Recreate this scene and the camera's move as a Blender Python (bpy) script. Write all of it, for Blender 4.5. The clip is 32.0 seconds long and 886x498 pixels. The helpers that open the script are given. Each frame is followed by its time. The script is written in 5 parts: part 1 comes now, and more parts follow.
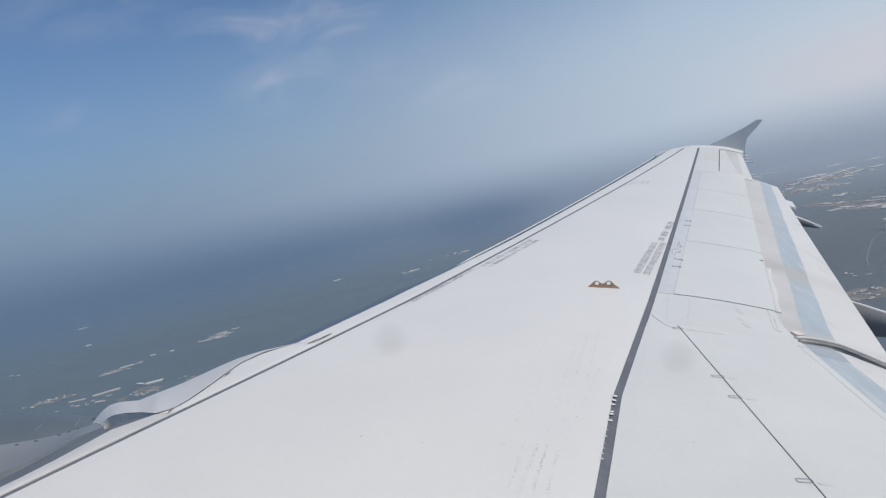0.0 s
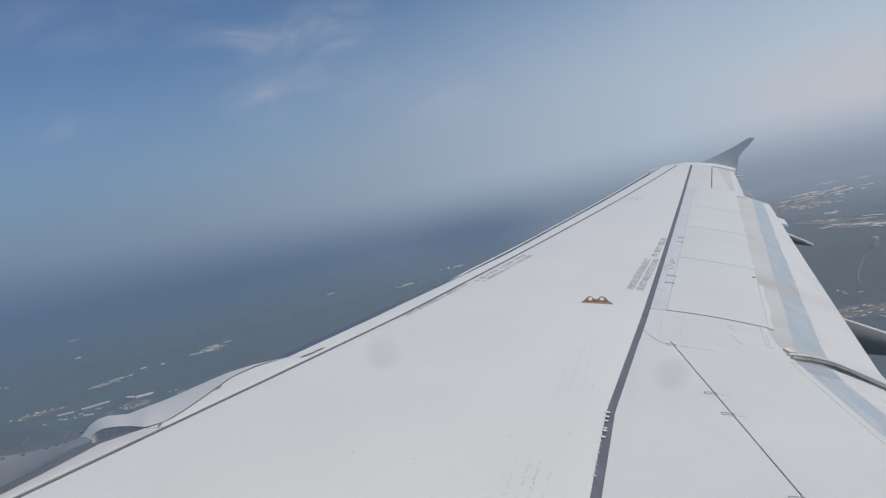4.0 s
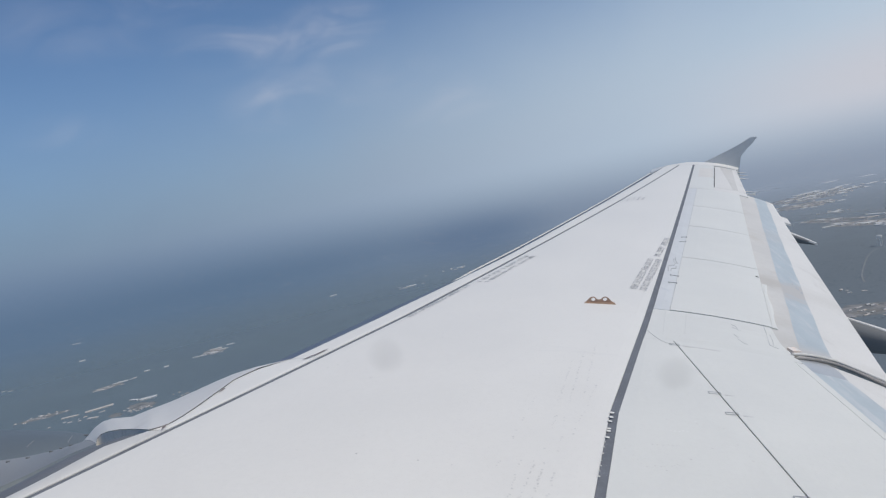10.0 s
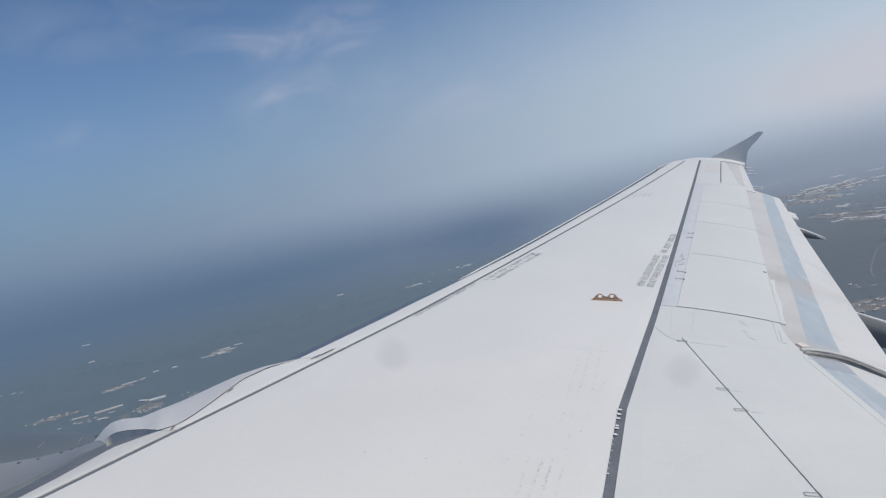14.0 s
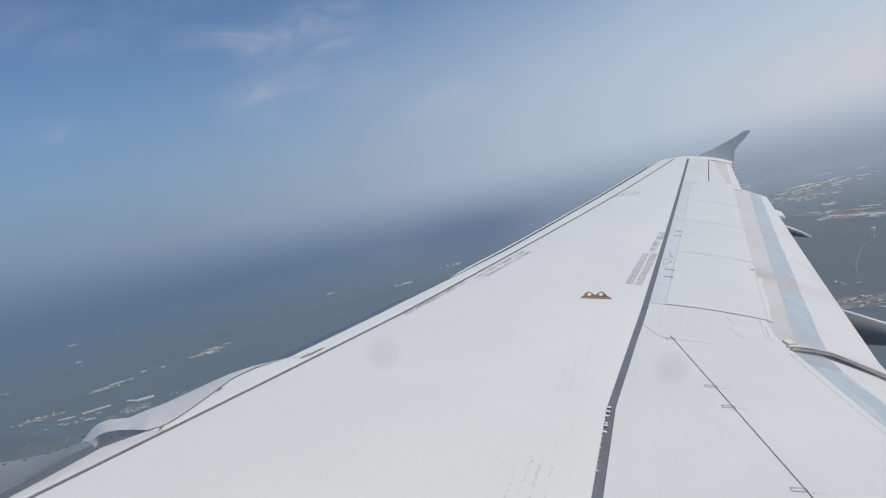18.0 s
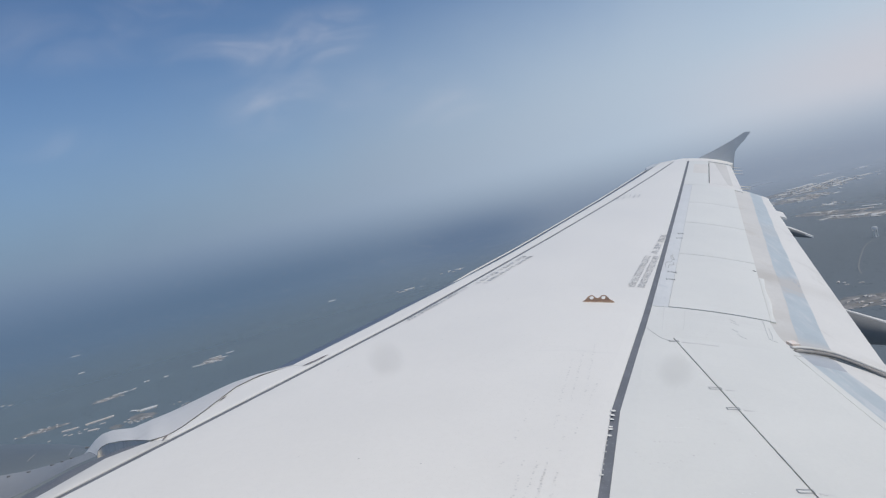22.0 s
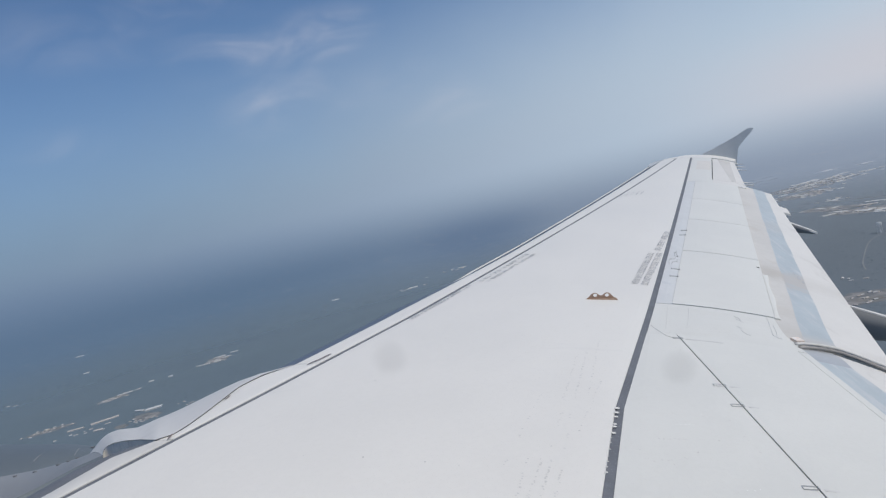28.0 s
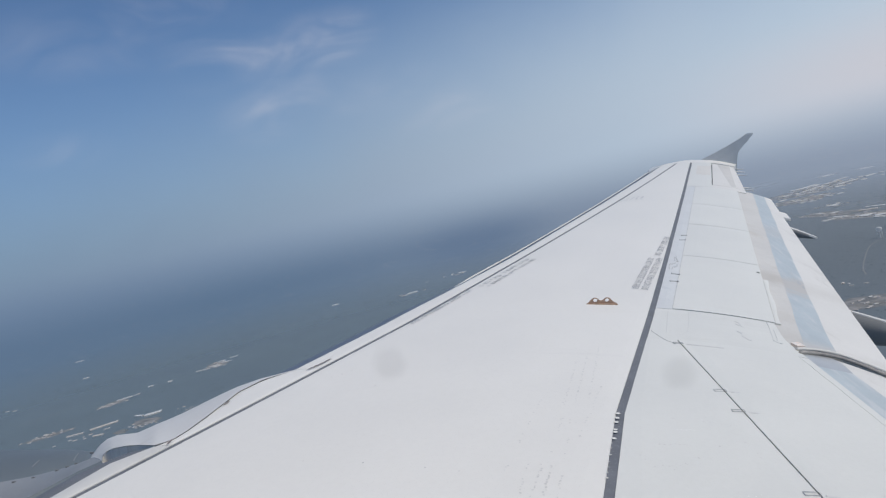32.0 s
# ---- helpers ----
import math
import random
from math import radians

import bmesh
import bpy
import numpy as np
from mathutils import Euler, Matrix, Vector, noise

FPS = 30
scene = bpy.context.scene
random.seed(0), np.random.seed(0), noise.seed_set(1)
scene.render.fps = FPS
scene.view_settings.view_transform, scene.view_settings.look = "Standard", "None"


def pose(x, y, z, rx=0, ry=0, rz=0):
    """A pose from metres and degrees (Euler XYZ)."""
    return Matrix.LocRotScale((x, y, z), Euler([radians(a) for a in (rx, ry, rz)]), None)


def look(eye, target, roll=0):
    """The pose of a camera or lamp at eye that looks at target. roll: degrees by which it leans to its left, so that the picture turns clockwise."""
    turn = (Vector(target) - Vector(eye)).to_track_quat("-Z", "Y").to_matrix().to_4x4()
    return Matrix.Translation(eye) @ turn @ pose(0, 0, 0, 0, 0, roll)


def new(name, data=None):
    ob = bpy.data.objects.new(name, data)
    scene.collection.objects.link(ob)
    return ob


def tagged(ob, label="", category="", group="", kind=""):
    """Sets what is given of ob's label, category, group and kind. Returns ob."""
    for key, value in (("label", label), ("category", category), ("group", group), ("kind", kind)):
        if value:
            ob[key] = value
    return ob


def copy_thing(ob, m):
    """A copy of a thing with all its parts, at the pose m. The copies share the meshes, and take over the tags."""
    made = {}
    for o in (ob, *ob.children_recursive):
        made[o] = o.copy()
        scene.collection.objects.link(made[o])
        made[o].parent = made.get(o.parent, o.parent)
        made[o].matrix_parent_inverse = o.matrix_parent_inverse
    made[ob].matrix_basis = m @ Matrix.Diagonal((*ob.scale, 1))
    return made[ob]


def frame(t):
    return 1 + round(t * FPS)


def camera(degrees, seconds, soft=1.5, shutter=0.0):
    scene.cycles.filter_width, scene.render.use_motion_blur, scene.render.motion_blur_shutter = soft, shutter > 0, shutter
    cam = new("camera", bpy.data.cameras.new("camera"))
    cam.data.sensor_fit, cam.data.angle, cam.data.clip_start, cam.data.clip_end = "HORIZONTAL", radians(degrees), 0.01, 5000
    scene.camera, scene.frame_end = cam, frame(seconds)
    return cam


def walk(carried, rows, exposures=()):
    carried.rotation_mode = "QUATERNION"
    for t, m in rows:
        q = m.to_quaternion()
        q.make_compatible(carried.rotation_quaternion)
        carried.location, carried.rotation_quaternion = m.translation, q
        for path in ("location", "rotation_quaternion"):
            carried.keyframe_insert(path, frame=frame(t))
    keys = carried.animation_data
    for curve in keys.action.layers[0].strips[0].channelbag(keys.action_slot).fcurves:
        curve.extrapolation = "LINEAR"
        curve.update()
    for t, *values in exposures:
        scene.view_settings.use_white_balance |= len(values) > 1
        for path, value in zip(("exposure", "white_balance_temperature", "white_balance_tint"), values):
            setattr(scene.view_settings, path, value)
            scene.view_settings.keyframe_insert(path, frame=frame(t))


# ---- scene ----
from functools import partial

# Aircraft frame: x aft, y outboard over the starboard wing, z up. It climbs nose-up over level ground at z = 0.
ALT = 300.0
AC = Matrix(((0.980019, 0.0, 0.198903, 0.0), (0.010031, 0.998728, -0.049424, 0.0),
             (-0.198650, 0.050432, 0.978772, ALT), (0.0, 0.0, 0.0, 1.0)))
EYE = (3.5482, 1.6559, 1.7691)

# ---- camera and its walk ----
cam = camera(70.15, 32.0, soft=1.25)
# seconds, then the turn of the camera in the aircraft frame
TURNS = (
    (0, 81.038, 0.829, 4.021),
    (0.5, 81.104, 0.828, 4.349),
    (1, 81.527, 0.423, 4.048),
    (1.5, 81.770, 0.618, 3.725),
    (2, 82.306, 0.377, 3.653),
    (2.5, 82.368, 0.451, 3.607),
    (3, 82.342, -0.096, 3.649),
    (3.5, 82.357, 0.205, 3.528),
    (5.5, 82.239, 0.366, 3.539),
    (6, 81.395, -0.741, 4.011),
    (6.5, 79.998, 1.114, 4.251),
    (7, 80.395, 1.623, 4.227),
    (7.5, 81.463, 1.240, 4.116),
    (8, 82.015, 1.082, 3.884),
    (8.5, 82.639, 0.839, 3.899),
    (9, 82.772, 0.803, 3.765),
    (9.5, 82.611, 0.618, 3.664),
    (10, 82.451, 0.649, 3.718),
    (10.5, 82.261, 0.875, 3.609),
    (11, 82.056, 0.869, 3.676),
    (11.5, 81.998, 1.280, 3.662),
    (12, 81.839, 1.306, 3.450),
    (12.5, 82.083, 1.271, 3.606),
    (13, 82.144, 1.258, 3.960),
    (13.5, 82.391, 1.347, 4.263),
    (15.5, 81.911, 0.948, 3.708),
    (16, 82.112, 1.170, 3.447),
    (16.5, 81.747, 1.500, 3.188),
    (17, 81.916, 1.393, 3.168),
    (17.5, 82.103, 1.344, 3.223),
    (18, 82.160, 1.263, 3.252),
    (18.5, 82.119, 1.521, 3.278),
    (19, 82.032, 1.303, 3.355),
    (19.5, 82.222, 0.926, 3.433),
    (20, 82.410, 1.715, 3.282),
    (20.5, 82.497, 1.765, 3.288),
    (21, 82.577, 1.744, 3.245),
    (21.5, 82.565, 1.373, 3.283),
    (22, 82.670, 2.085, 3.282),
    (22.5, 82.626, 2.018, 3.395),
    (23, 82.610, 1.841, 3.578),
    (23.5, 82.672, 2.084, 3.620),
    (24, 82.718, 1.998, 3.604),
    (24.5, 82.692, 1.782, 3.641),
    (25, 82.672, 2.013, 3.595),
    (25.5, 82.767, 2.282, 3.597),
    (27.5, 82.653, 2.293, 3.559),
    (28, 82.526, 2.460, 3.507),
    (28.5, 82.471, 2.413, 3.461),
    (29, 82.500, 2.479, 3.455),
    (29.5, 82.667, 2.440, 3.471),
    (30, 82.674, 2.235, 3.533),
    (30.5, 82.810, 2.353, 3.567),
    (31, 82.987, 2.359, 3.577),
    (31.5, 83.016, 2.327, 3.582),
    (32, 82.978, 2.459, 3.513),
)
walk(cam, [(t, AC @ pose(*EYE, rx, ry, rz)) for t, rx, ry, rz in TURNS],
     exposures=[(0.0, 0.0), (1.0, -0.03), (2.0, -0.10), (3.0, -0.17), (5.5, -0.20), (6.1, -0.20), (6.8, -0.10), (8.0, -0.04), (12.3, -0.02),
                (13.0, -0.14), (13.6, -0.10), (15.4, -0.03), (16.0, -0.14), (16.6, -0.02), (32.0, -0.02)])

# ---- world, sun ----
SUN_TO = Vector((0.50, -0.21, 0.84)).normalized()


def math_node(nt, op, a, b=None, c=None, clamp=False):
    n = nt.nodes.new("ShaderNodeMath")
    n.operation = op
    n.use_clamp = clamp
    for i, v in enumerate((a, b, c)):
        if v is None:
            continue
        if isinstance(v, (int, float)):
            n.inputs[i].default_value = v
        else:
            nt.links.new(v, n.inputs[i])
    return n.outputs[0]


def mix_col(nt, fac, a, b):
    n = nt.nodes.new("ShaderNodeMix")
    n.data_type = "RGBA"
    for i, v in ((0, fac), (6, a), (7, b)):
        if isinstance(v, (int, float)):
            n.inputs[i].default_value = v
        elif isinstance(v, tuple):
            n.inputs[i].default_value = (*v, 1)
        else:
            nt.links.new(v, n.inputs[i])
    return n.outputs[2]


def smooth(nt, v, lo, hi, a=0.0, b=1.0):
    n = nt.nodes.new("ShaderNodeMapRange")
    n.interpolation_type = "SMOOTHSTEP"
    nt.links.new(v, n.inputs[0])
    for i, k in enumerate((lo, hi, a, b)):
        n.inputs[i + 1].default_value = k
    return n.outputs[0]


def noise_tex(nt, vec, scale, detail=4.0, rough=0.55, distort=0.0):
    n = nt.nodes.new("ShaderNodeTexNoise")
    n.inputs["Scale"].default_value = scale
    n.inputs["Detail"].default_value = detail
    n.inputs["Roughness"].default_value = rough
    n.inputs["Distortion"].default_value = distort
    nt.links.new(vec, n.inputs["Vector"])
    return n.outputs["Fac"]


def make_world():
    w = bpy.data.worlds.new("sky")
    scene.world = w
    w.use_nodes = True
    nt = w.node_tree
    nt.nodes.clear()
    out = nt.nodes.new("ShaderNodeOutputWorld")
    bg = nt.nodes.new("ShaderNodeBackground")
    nt.links.new(bg.outputs[0], out.inputs[0])
    sky = nt.nodes.new("ShaderNodeTexSky")
    sky.sky_type = "NISHITA"
    sky.sun_disc = False
    sky.sun_elevation = math.asin(SUN_TO.z)
    sky.sun_rotation = math.atan2(SUN_TO.x, SUN_TO.y)
    sky.altitude = ALT
    sky.air_density = 1.0
    sky.dust_density = 0.6
    sky.ozone_density = 3.0
    tc = nt.nodes.new("ShaderNodeTexCoord")
    d = tc.outputs["Generated"]
    sep = nt.nodes.new("ShaderNodeSeparateXYZ")
    nt.links.new(d, sep.inputs[0])
    x, y, z = sep.outputs
    # the Nishita sky, and the summer haze that thickens towards the horizon and the sun's side
    scaled = nt.nodes.new("ShaderNodeVectorMath")
    scaled.operation = "MULTIPLY"
    nt.links.new(sky.outputs[0], scaled.inputs[0])
    scaled.inputs[1].default_value = [SKY_STRENGTH * k for k in (0.85, 0.985, 1.10)]
    side = smooth(nt, x, -0.78, 0.62)
    haze = mix_col(nt, side, HAZE_FORE, HAZE_AFT)
    zj = math_node(nt, "ADD", z, math_node(nt, "MULTIPLY", math_node(nt, "SUBTRACT", noise_tex(nt, d, 3.2, 5.0, 0.6, 0.4), 0.5), 0.09))
    zaft = math_node(nt, "SUBTRACT", zj, math_node(nt, "MULTIPLY", side, 0.12))
    up = math_node(nt, "SUBTRACT", 1.0, smooth(nt, zaft, -0.03, 0.335), clamp=True)
    col = mix_col(nt, up, scaled.outputs[0], haze)
    # thin cirrus: streaks that show in a few patches only
    sq = nt.nodes.new("ShaderNodeMapping")
    sq.inputs["Rotation"].default_value = (0.0, 0.12, 0.0)
    sq.inputs["Scale"].default_value = (0.8, 1.0, 1.9)
    nt.links.new(d, sq.inputs[0])
    wisps = noise_tex(nt, sq.outputs[0], 9.0, 5.0, 0.52, 0.9)
    flat = nt.nodes.new("ShaderNodeMapping")
    flat.inputs["Scale"].default_value = (1.0, 1.0, 2.2)
    nt.links.new(d, flat.inputs[0])
    patch = None
    for (cx, cy, cz), size, amount in CLOUDS:
        dist = nt.nodes.new("ShaderNodeVectorMath")
        dist.operation = "DISTANCE"
        nt.links.new(flat.outputs[0], dist.inputs[0])
        dist.inputs[1].default_value = (cx, cy, cz * 2.2)
        g = smooth(nt, dist.outputs["Value"], 0.0, size, amount, 0.0)
        patch = g if patch is None else math_node(nt, "MAXIMUM", patch, g)
    cloud = math_node(nt, "MULTIPLY", smooth(nt, wisps, 0.28, 0.95), patch, clamp=True)
    col = mix_col(nt, cloud, col, (0.63, 0.63, 0.70))
    # below the horizon: far land as backdrop, blue haze painted into its colours
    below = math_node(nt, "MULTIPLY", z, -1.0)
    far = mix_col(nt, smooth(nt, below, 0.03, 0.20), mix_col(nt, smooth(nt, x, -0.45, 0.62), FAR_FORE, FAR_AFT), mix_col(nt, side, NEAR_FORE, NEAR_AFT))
    # a dim optical spot painted into the far-land colour in one direction
    dim_spot = nt.nodes.new("ShaderNodeVectorMath")
    dim_spot.operation = "DISTANCE"
    nt.links.new(flat.outputs[0], dim_spot.inputs[0])
    dim_spot.inputs[1].default_value = (-0.035, 0.998, -0.052 * 2.2)
    far = mix_col(nt, smooth(nt, dim_spot.outputs["Value"], 0.02, 0.15, 0.62, 0.0), far, (0.108, 0.168, 0.275))
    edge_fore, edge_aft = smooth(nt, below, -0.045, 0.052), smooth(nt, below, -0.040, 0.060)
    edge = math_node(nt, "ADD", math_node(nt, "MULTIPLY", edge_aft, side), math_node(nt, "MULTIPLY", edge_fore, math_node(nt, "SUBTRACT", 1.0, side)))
    # faint streaks of far settlements, and a rosy tinge of the haze on the sun's side
    mp = nt.nodes.new("ShaderNodeMapping")
    mp.inputs["Scale"].default_value = (30.0, 30.0, 260.0)
    nt.links.new(d, mp.inputs[0])
    streak = smooth(nt, noise_tex(nt, mp.outputs[0], 3.0, 3.0, 0.55, 0.2), 0.58, 0.82, 0.0, 0.45)
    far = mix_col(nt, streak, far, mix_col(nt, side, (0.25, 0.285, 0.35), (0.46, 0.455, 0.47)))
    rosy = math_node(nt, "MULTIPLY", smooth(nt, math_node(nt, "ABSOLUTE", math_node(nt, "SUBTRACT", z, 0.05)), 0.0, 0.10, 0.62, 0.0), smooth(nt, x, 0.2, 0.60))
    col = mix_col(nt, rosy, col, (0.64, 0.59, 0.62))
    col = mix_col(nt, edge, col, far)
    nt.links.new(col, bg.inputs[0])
    bg.inputs[1].default_value = 1.0


SKY_STRENGTH = 0.092
HAZE_FORE, HAZE_AFT = (0.168, 0.246, 0.374), (0.503, 0.598, 0.708)
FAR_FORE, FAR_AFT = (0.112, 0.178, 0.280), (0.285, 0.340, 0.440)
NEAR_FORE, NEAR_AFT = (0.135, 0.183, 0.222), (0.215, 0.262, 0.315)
CLOUDS = (
    ((-0.335, 0.897, 0.281), 0.10, 0.45), ((-0.296, 0.911, 0.286), 0.10, 0.58), ((-0.235, 0.93, 0.281), 0.10, 0.45), ((-0.180, 0.941, 0.288), 0.12, 0.55),
    ((-0.244, 0.943, 0.226), 0.11, 0.34), ((-0.290, 0.936, 0.212), 0.10, 0.42), ((-0.302, 0.935, 0.188), 0.08, 0.40), ((-0.03, 0.987, 0.156), 0.12, 0.30),
    ((-0.3542, 0.8714, 0.3394), 0.15, 0.24), ((-0.13, 0.97, 0.20), 0.13, 0.24), ((-0.49, 0.81, 0.325), 0.16, 0.20), ((-0.412, 0.842, 0.349), 0.11, 0.26),
    ((-0.541, 0.817, 0.199), 0.08, 0.16))
make_world()
sun = new("sun", bpy.data.lights.new("sun", "SUN"))
sun.data.energy, sun.data.angle, sun.data.color = 2.36, radians(0.53), (1.0, 0.925, 0.785)
sun.matrix_world = look((0, 0, 900), Vector((0, 0, 900)) - SUN_TO)


# ---- materials ----
def surface(name, base, rough=0.5, metal=0.0, vary=0.06, scale=3.0, fine=60.0, bump=0.0, stain=None, coords="Object", coat=0.0):
    """A painted or worn surface: base colour with broad and fine variation, optional stains of another colour."""
    m = bpy.data.materials.new(name)
    m.use_nodes = True
    nt = m.node_tree
    b = nt.nodes["Principled BSDF"]
    tc = nt.nodes.new("ShaderNodeTexCoord")
    vec = tc.outputs[coords]
    broad = noise_tex(nt, vec, scale, 5.0, 0.6, 0.3)
    grain = noise_tex(nt, vec, fine, 3.0)
    amount = math_node(nt, "ADD", math_node(nt, "MULTIPLY", broad, 0.7), math_node(nt, "MULTIPLY", grain, 0.3))
    lo = tuple(max(0.0, c * (1 - vary)) for c in base)
    hi = tuple(min(1.0, c * (1 + vary)) for c in base)
    col = mix_col(nt, smooth(nt, amount, 0.3, 0.7), lo, hi)
    if stain:
        tint, lo_s, hi_s, sc, stretch = stain
        mp = nt.nodes.new("ShaderNodeMapping")
        mp.inputs["Scale"].default_value = stretch
        nt.links.new(vec, mp.inputs[0])
        s = smooth(nt, noise_tex(nt, mp.outputs[0], sc, 6.0, 0.65, 0.4), lo_s, hi_s)
        col = mix_col(nt, s, col, tint)
    nt.links.new(col, b.inputs["Base Color"])
    b.inputs["Metallic"].default_value = metal
    r = math_node(nt, "ADD", rough, math_node(nt, "MULTIPLY", math_node(nt, "SUBTRACT", broad, 0.5), 0.2), clamp=True)
    nt.links.new(r, b.inputs["Roughness"])
    b.inputs["Coat Weight"].default_value = coat
    if bump:
        bp = nt.nodes.new("ShaderNodeBump")
        bp.inputs["Strength"].default_value = bump
        bp.inputs["Distance"].default_value = 0.02
        nt.links.new(amount, bp.inputs["Height"])
        nt.links.new(bp.outputs[0], b.inputs["Normal"])
    return m


WHITE = surface("white_wing_paint", (0.795, 0.778, 0.743), 0.42, vary=0.025, scale=0.9, fine=35, bump=0.02,
                stain=((0.70, 0.69, 0.67), 0.62, 0.85, 1.6, (0.5, 2.5, 1.0)))
PYLONWHITE = surface("dulled_white_pylon_paint", (0.70, 0.69, 0.672), 0.5, vary=0.04, scale=1.5, fine=30, bump=0.02,
                     stain=((0.54, 0.525, 0.505), 0.52, 0.85, 2.5, (1.5, 1, 1)))
PYLONSIDE = surface("grey_pylon_side_paint", (0.80, 0.765, 0.715), 0.6, vary=0.08, scale=4, stain=((0.58, 0.54, 0.50), 0.46, 0.72, 5.0, (3.5, 1, 0.3)))
# soiled paint; its dulled tone also stands for shade where the nose turns down
SOIL_SHADE = surface("soiled_and_shaded_nose_paint", (0.71, 0.695, 0.665), 0.5, vary=0.05, scale=2.0, fine=30, bump=0.02,
                 stain=((0.53, 0.50, 0.465), 0.50, 0.85, 3.0, (2.5, 0.7, 1)))
PANEL = surface("grey_white_panel_paint", (0.722, 0.722, 0.694), 0.45, vary=0.03, scale=1.4, fine=40, bump=0.02,
                stain=((0.66, 0.65, 0.63), 0.6, 0.85, 2.2, (0.6, 2.2, 1.0)))
STRIP = surface("pale_grey_hinge_strip", (0.66, 0.675, 0.685), 0.5, vary=0.05, scale=4, fine=50,
                stain=((0.50, 0.53, 0.57), 0.58, 0.8, 5.0, (1, 1, 1)))
BEIGE = surface("dirty_beige_flap_paint", (0.625, 0.612, 0.592), 0.6, vary=0.06, scale=1.8, fine=30, bump=0.03,
                stain=((0.55, 0.52, 0.48), 0.5, 0.85, 2.4, (1.2, 0.9, 1)))
FLAPWHITE = surface("soiled_white_flap_paint", (0.735, 0.72, 0.695), 0.5, vary=0.035, scale=1.2, fine=30, bump=0.02,
                    stain=((0.58, 0.56, 0.53), 0.56, 0.82, 1.7, (2.0, 0.8, 1)))
BARE = surface("bare_brushed_aluminium", (0.53, 0.585, 0.61), 0.45, metal=0.25, vary=0.07, scale=3, fine=80,
               stain=((0.66, 0.68, 0.69), 0.46, 0.72, 4.0, (3.2, 0.55, 1)))
OLDSEAL = surface("pale_old_sealant", (0.56, 0.57, 0.58), 0.7, vary=0.16, scale=5)
ENDCAP = surface("satin_grey_metal", (0.52, 0.53, 0.545), 0.3, metal=0.3, vary=0.06, scale=5)
PEACH = surface("peach_glint_paint", (0.80, 0.68, 0.60), 0.45, vary=0.25, scale=40, fine=140, stain=((0.80, 0.78, 0.75), 0.5, 0.6, 30.0, (1, 1, 1)))
SEAL = surface("dark_grey_sealant", (0.155, 0.166, 0.19), 0.7, vary=0.16, scale=6, fine=70, bump=0.1)
# near-black base stands in for the shade inside gaps and the drain hole
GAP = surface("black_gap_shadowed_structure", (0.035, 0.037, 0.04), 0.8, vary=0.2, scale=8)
# two tones of grey primer, darkened in colour for the slat slot's shade
DNOSE = surface("shaded_leading_edge_primer", (0.165, 0.175, 0.195), 0.6, vary=0.12, scale=4)
SLOTGREY = surface("shaded_blue_slot_primer", (0.118, 0.148, 0.205), 0.5, vary=0.12, scale=4)
NACELLE = surface("blue_grey_nacelle_paint", (0.152, 0.180, 0.203), 0.5, metal=0.1, vary=0.08, scale=1.5, fine=30,
                  stain=((0.085, 0.1, 0.115), 0.56, 0.8, 1.5, (0.8, 2, 1)))
COWL = surface("light_grey_cowl_metal", (0.40, 0.43, 0.47), 0.4, metal=0.25, vary=0.08, scale=2)
LOWCOWL = surface("mid_grey_cowl_paint_and_shade", (0.185, 0.192, 0.20), 0.5, vary=0.08, scale=2)
FAIRING = surface("pale_grey_fairing_paint", (0.285, 0.298, 0.315), 0.5, vary=0.08, scale=2,
                  stain=((0.205, 0.22, 0.24), 0.5, 0.8, 2.5, (1, 1, 1)))
FENCE = surface("slate_grey_fence_paint", (0.51, 0.54, 0.565), 0.5, vary=0.08, scale=2.5)
BRONZE = surface("bronze_primer_bracket", (0.44, 0.30, 0.215), 0.5, metal=0.0, vary=0.2, scale=30, fine=120)
INK = surface("dark_stencil_ink", (0.42, 0.43, 0.445), 0.7, vary=0.2, scale=20)
FAINT = surface("faded_grey_ink", (0.50, 0.505, 0.515), 0.7, vary=0.15, scale=20)
RUST = surface("brown_sealant_smear", (0.23, 0.20, 0.19), 0.8, vary=0.25, scale=14)
DARK_STRIP = surface("dark_grey_strip", (0.30, 0.29, 0.28), 0.6, vary=0.2, scale=8)
CABIN = surface("cream_cabin_lining", (0.62, 0.60, 0.57), 0.7, vary=0.04, scale=4)


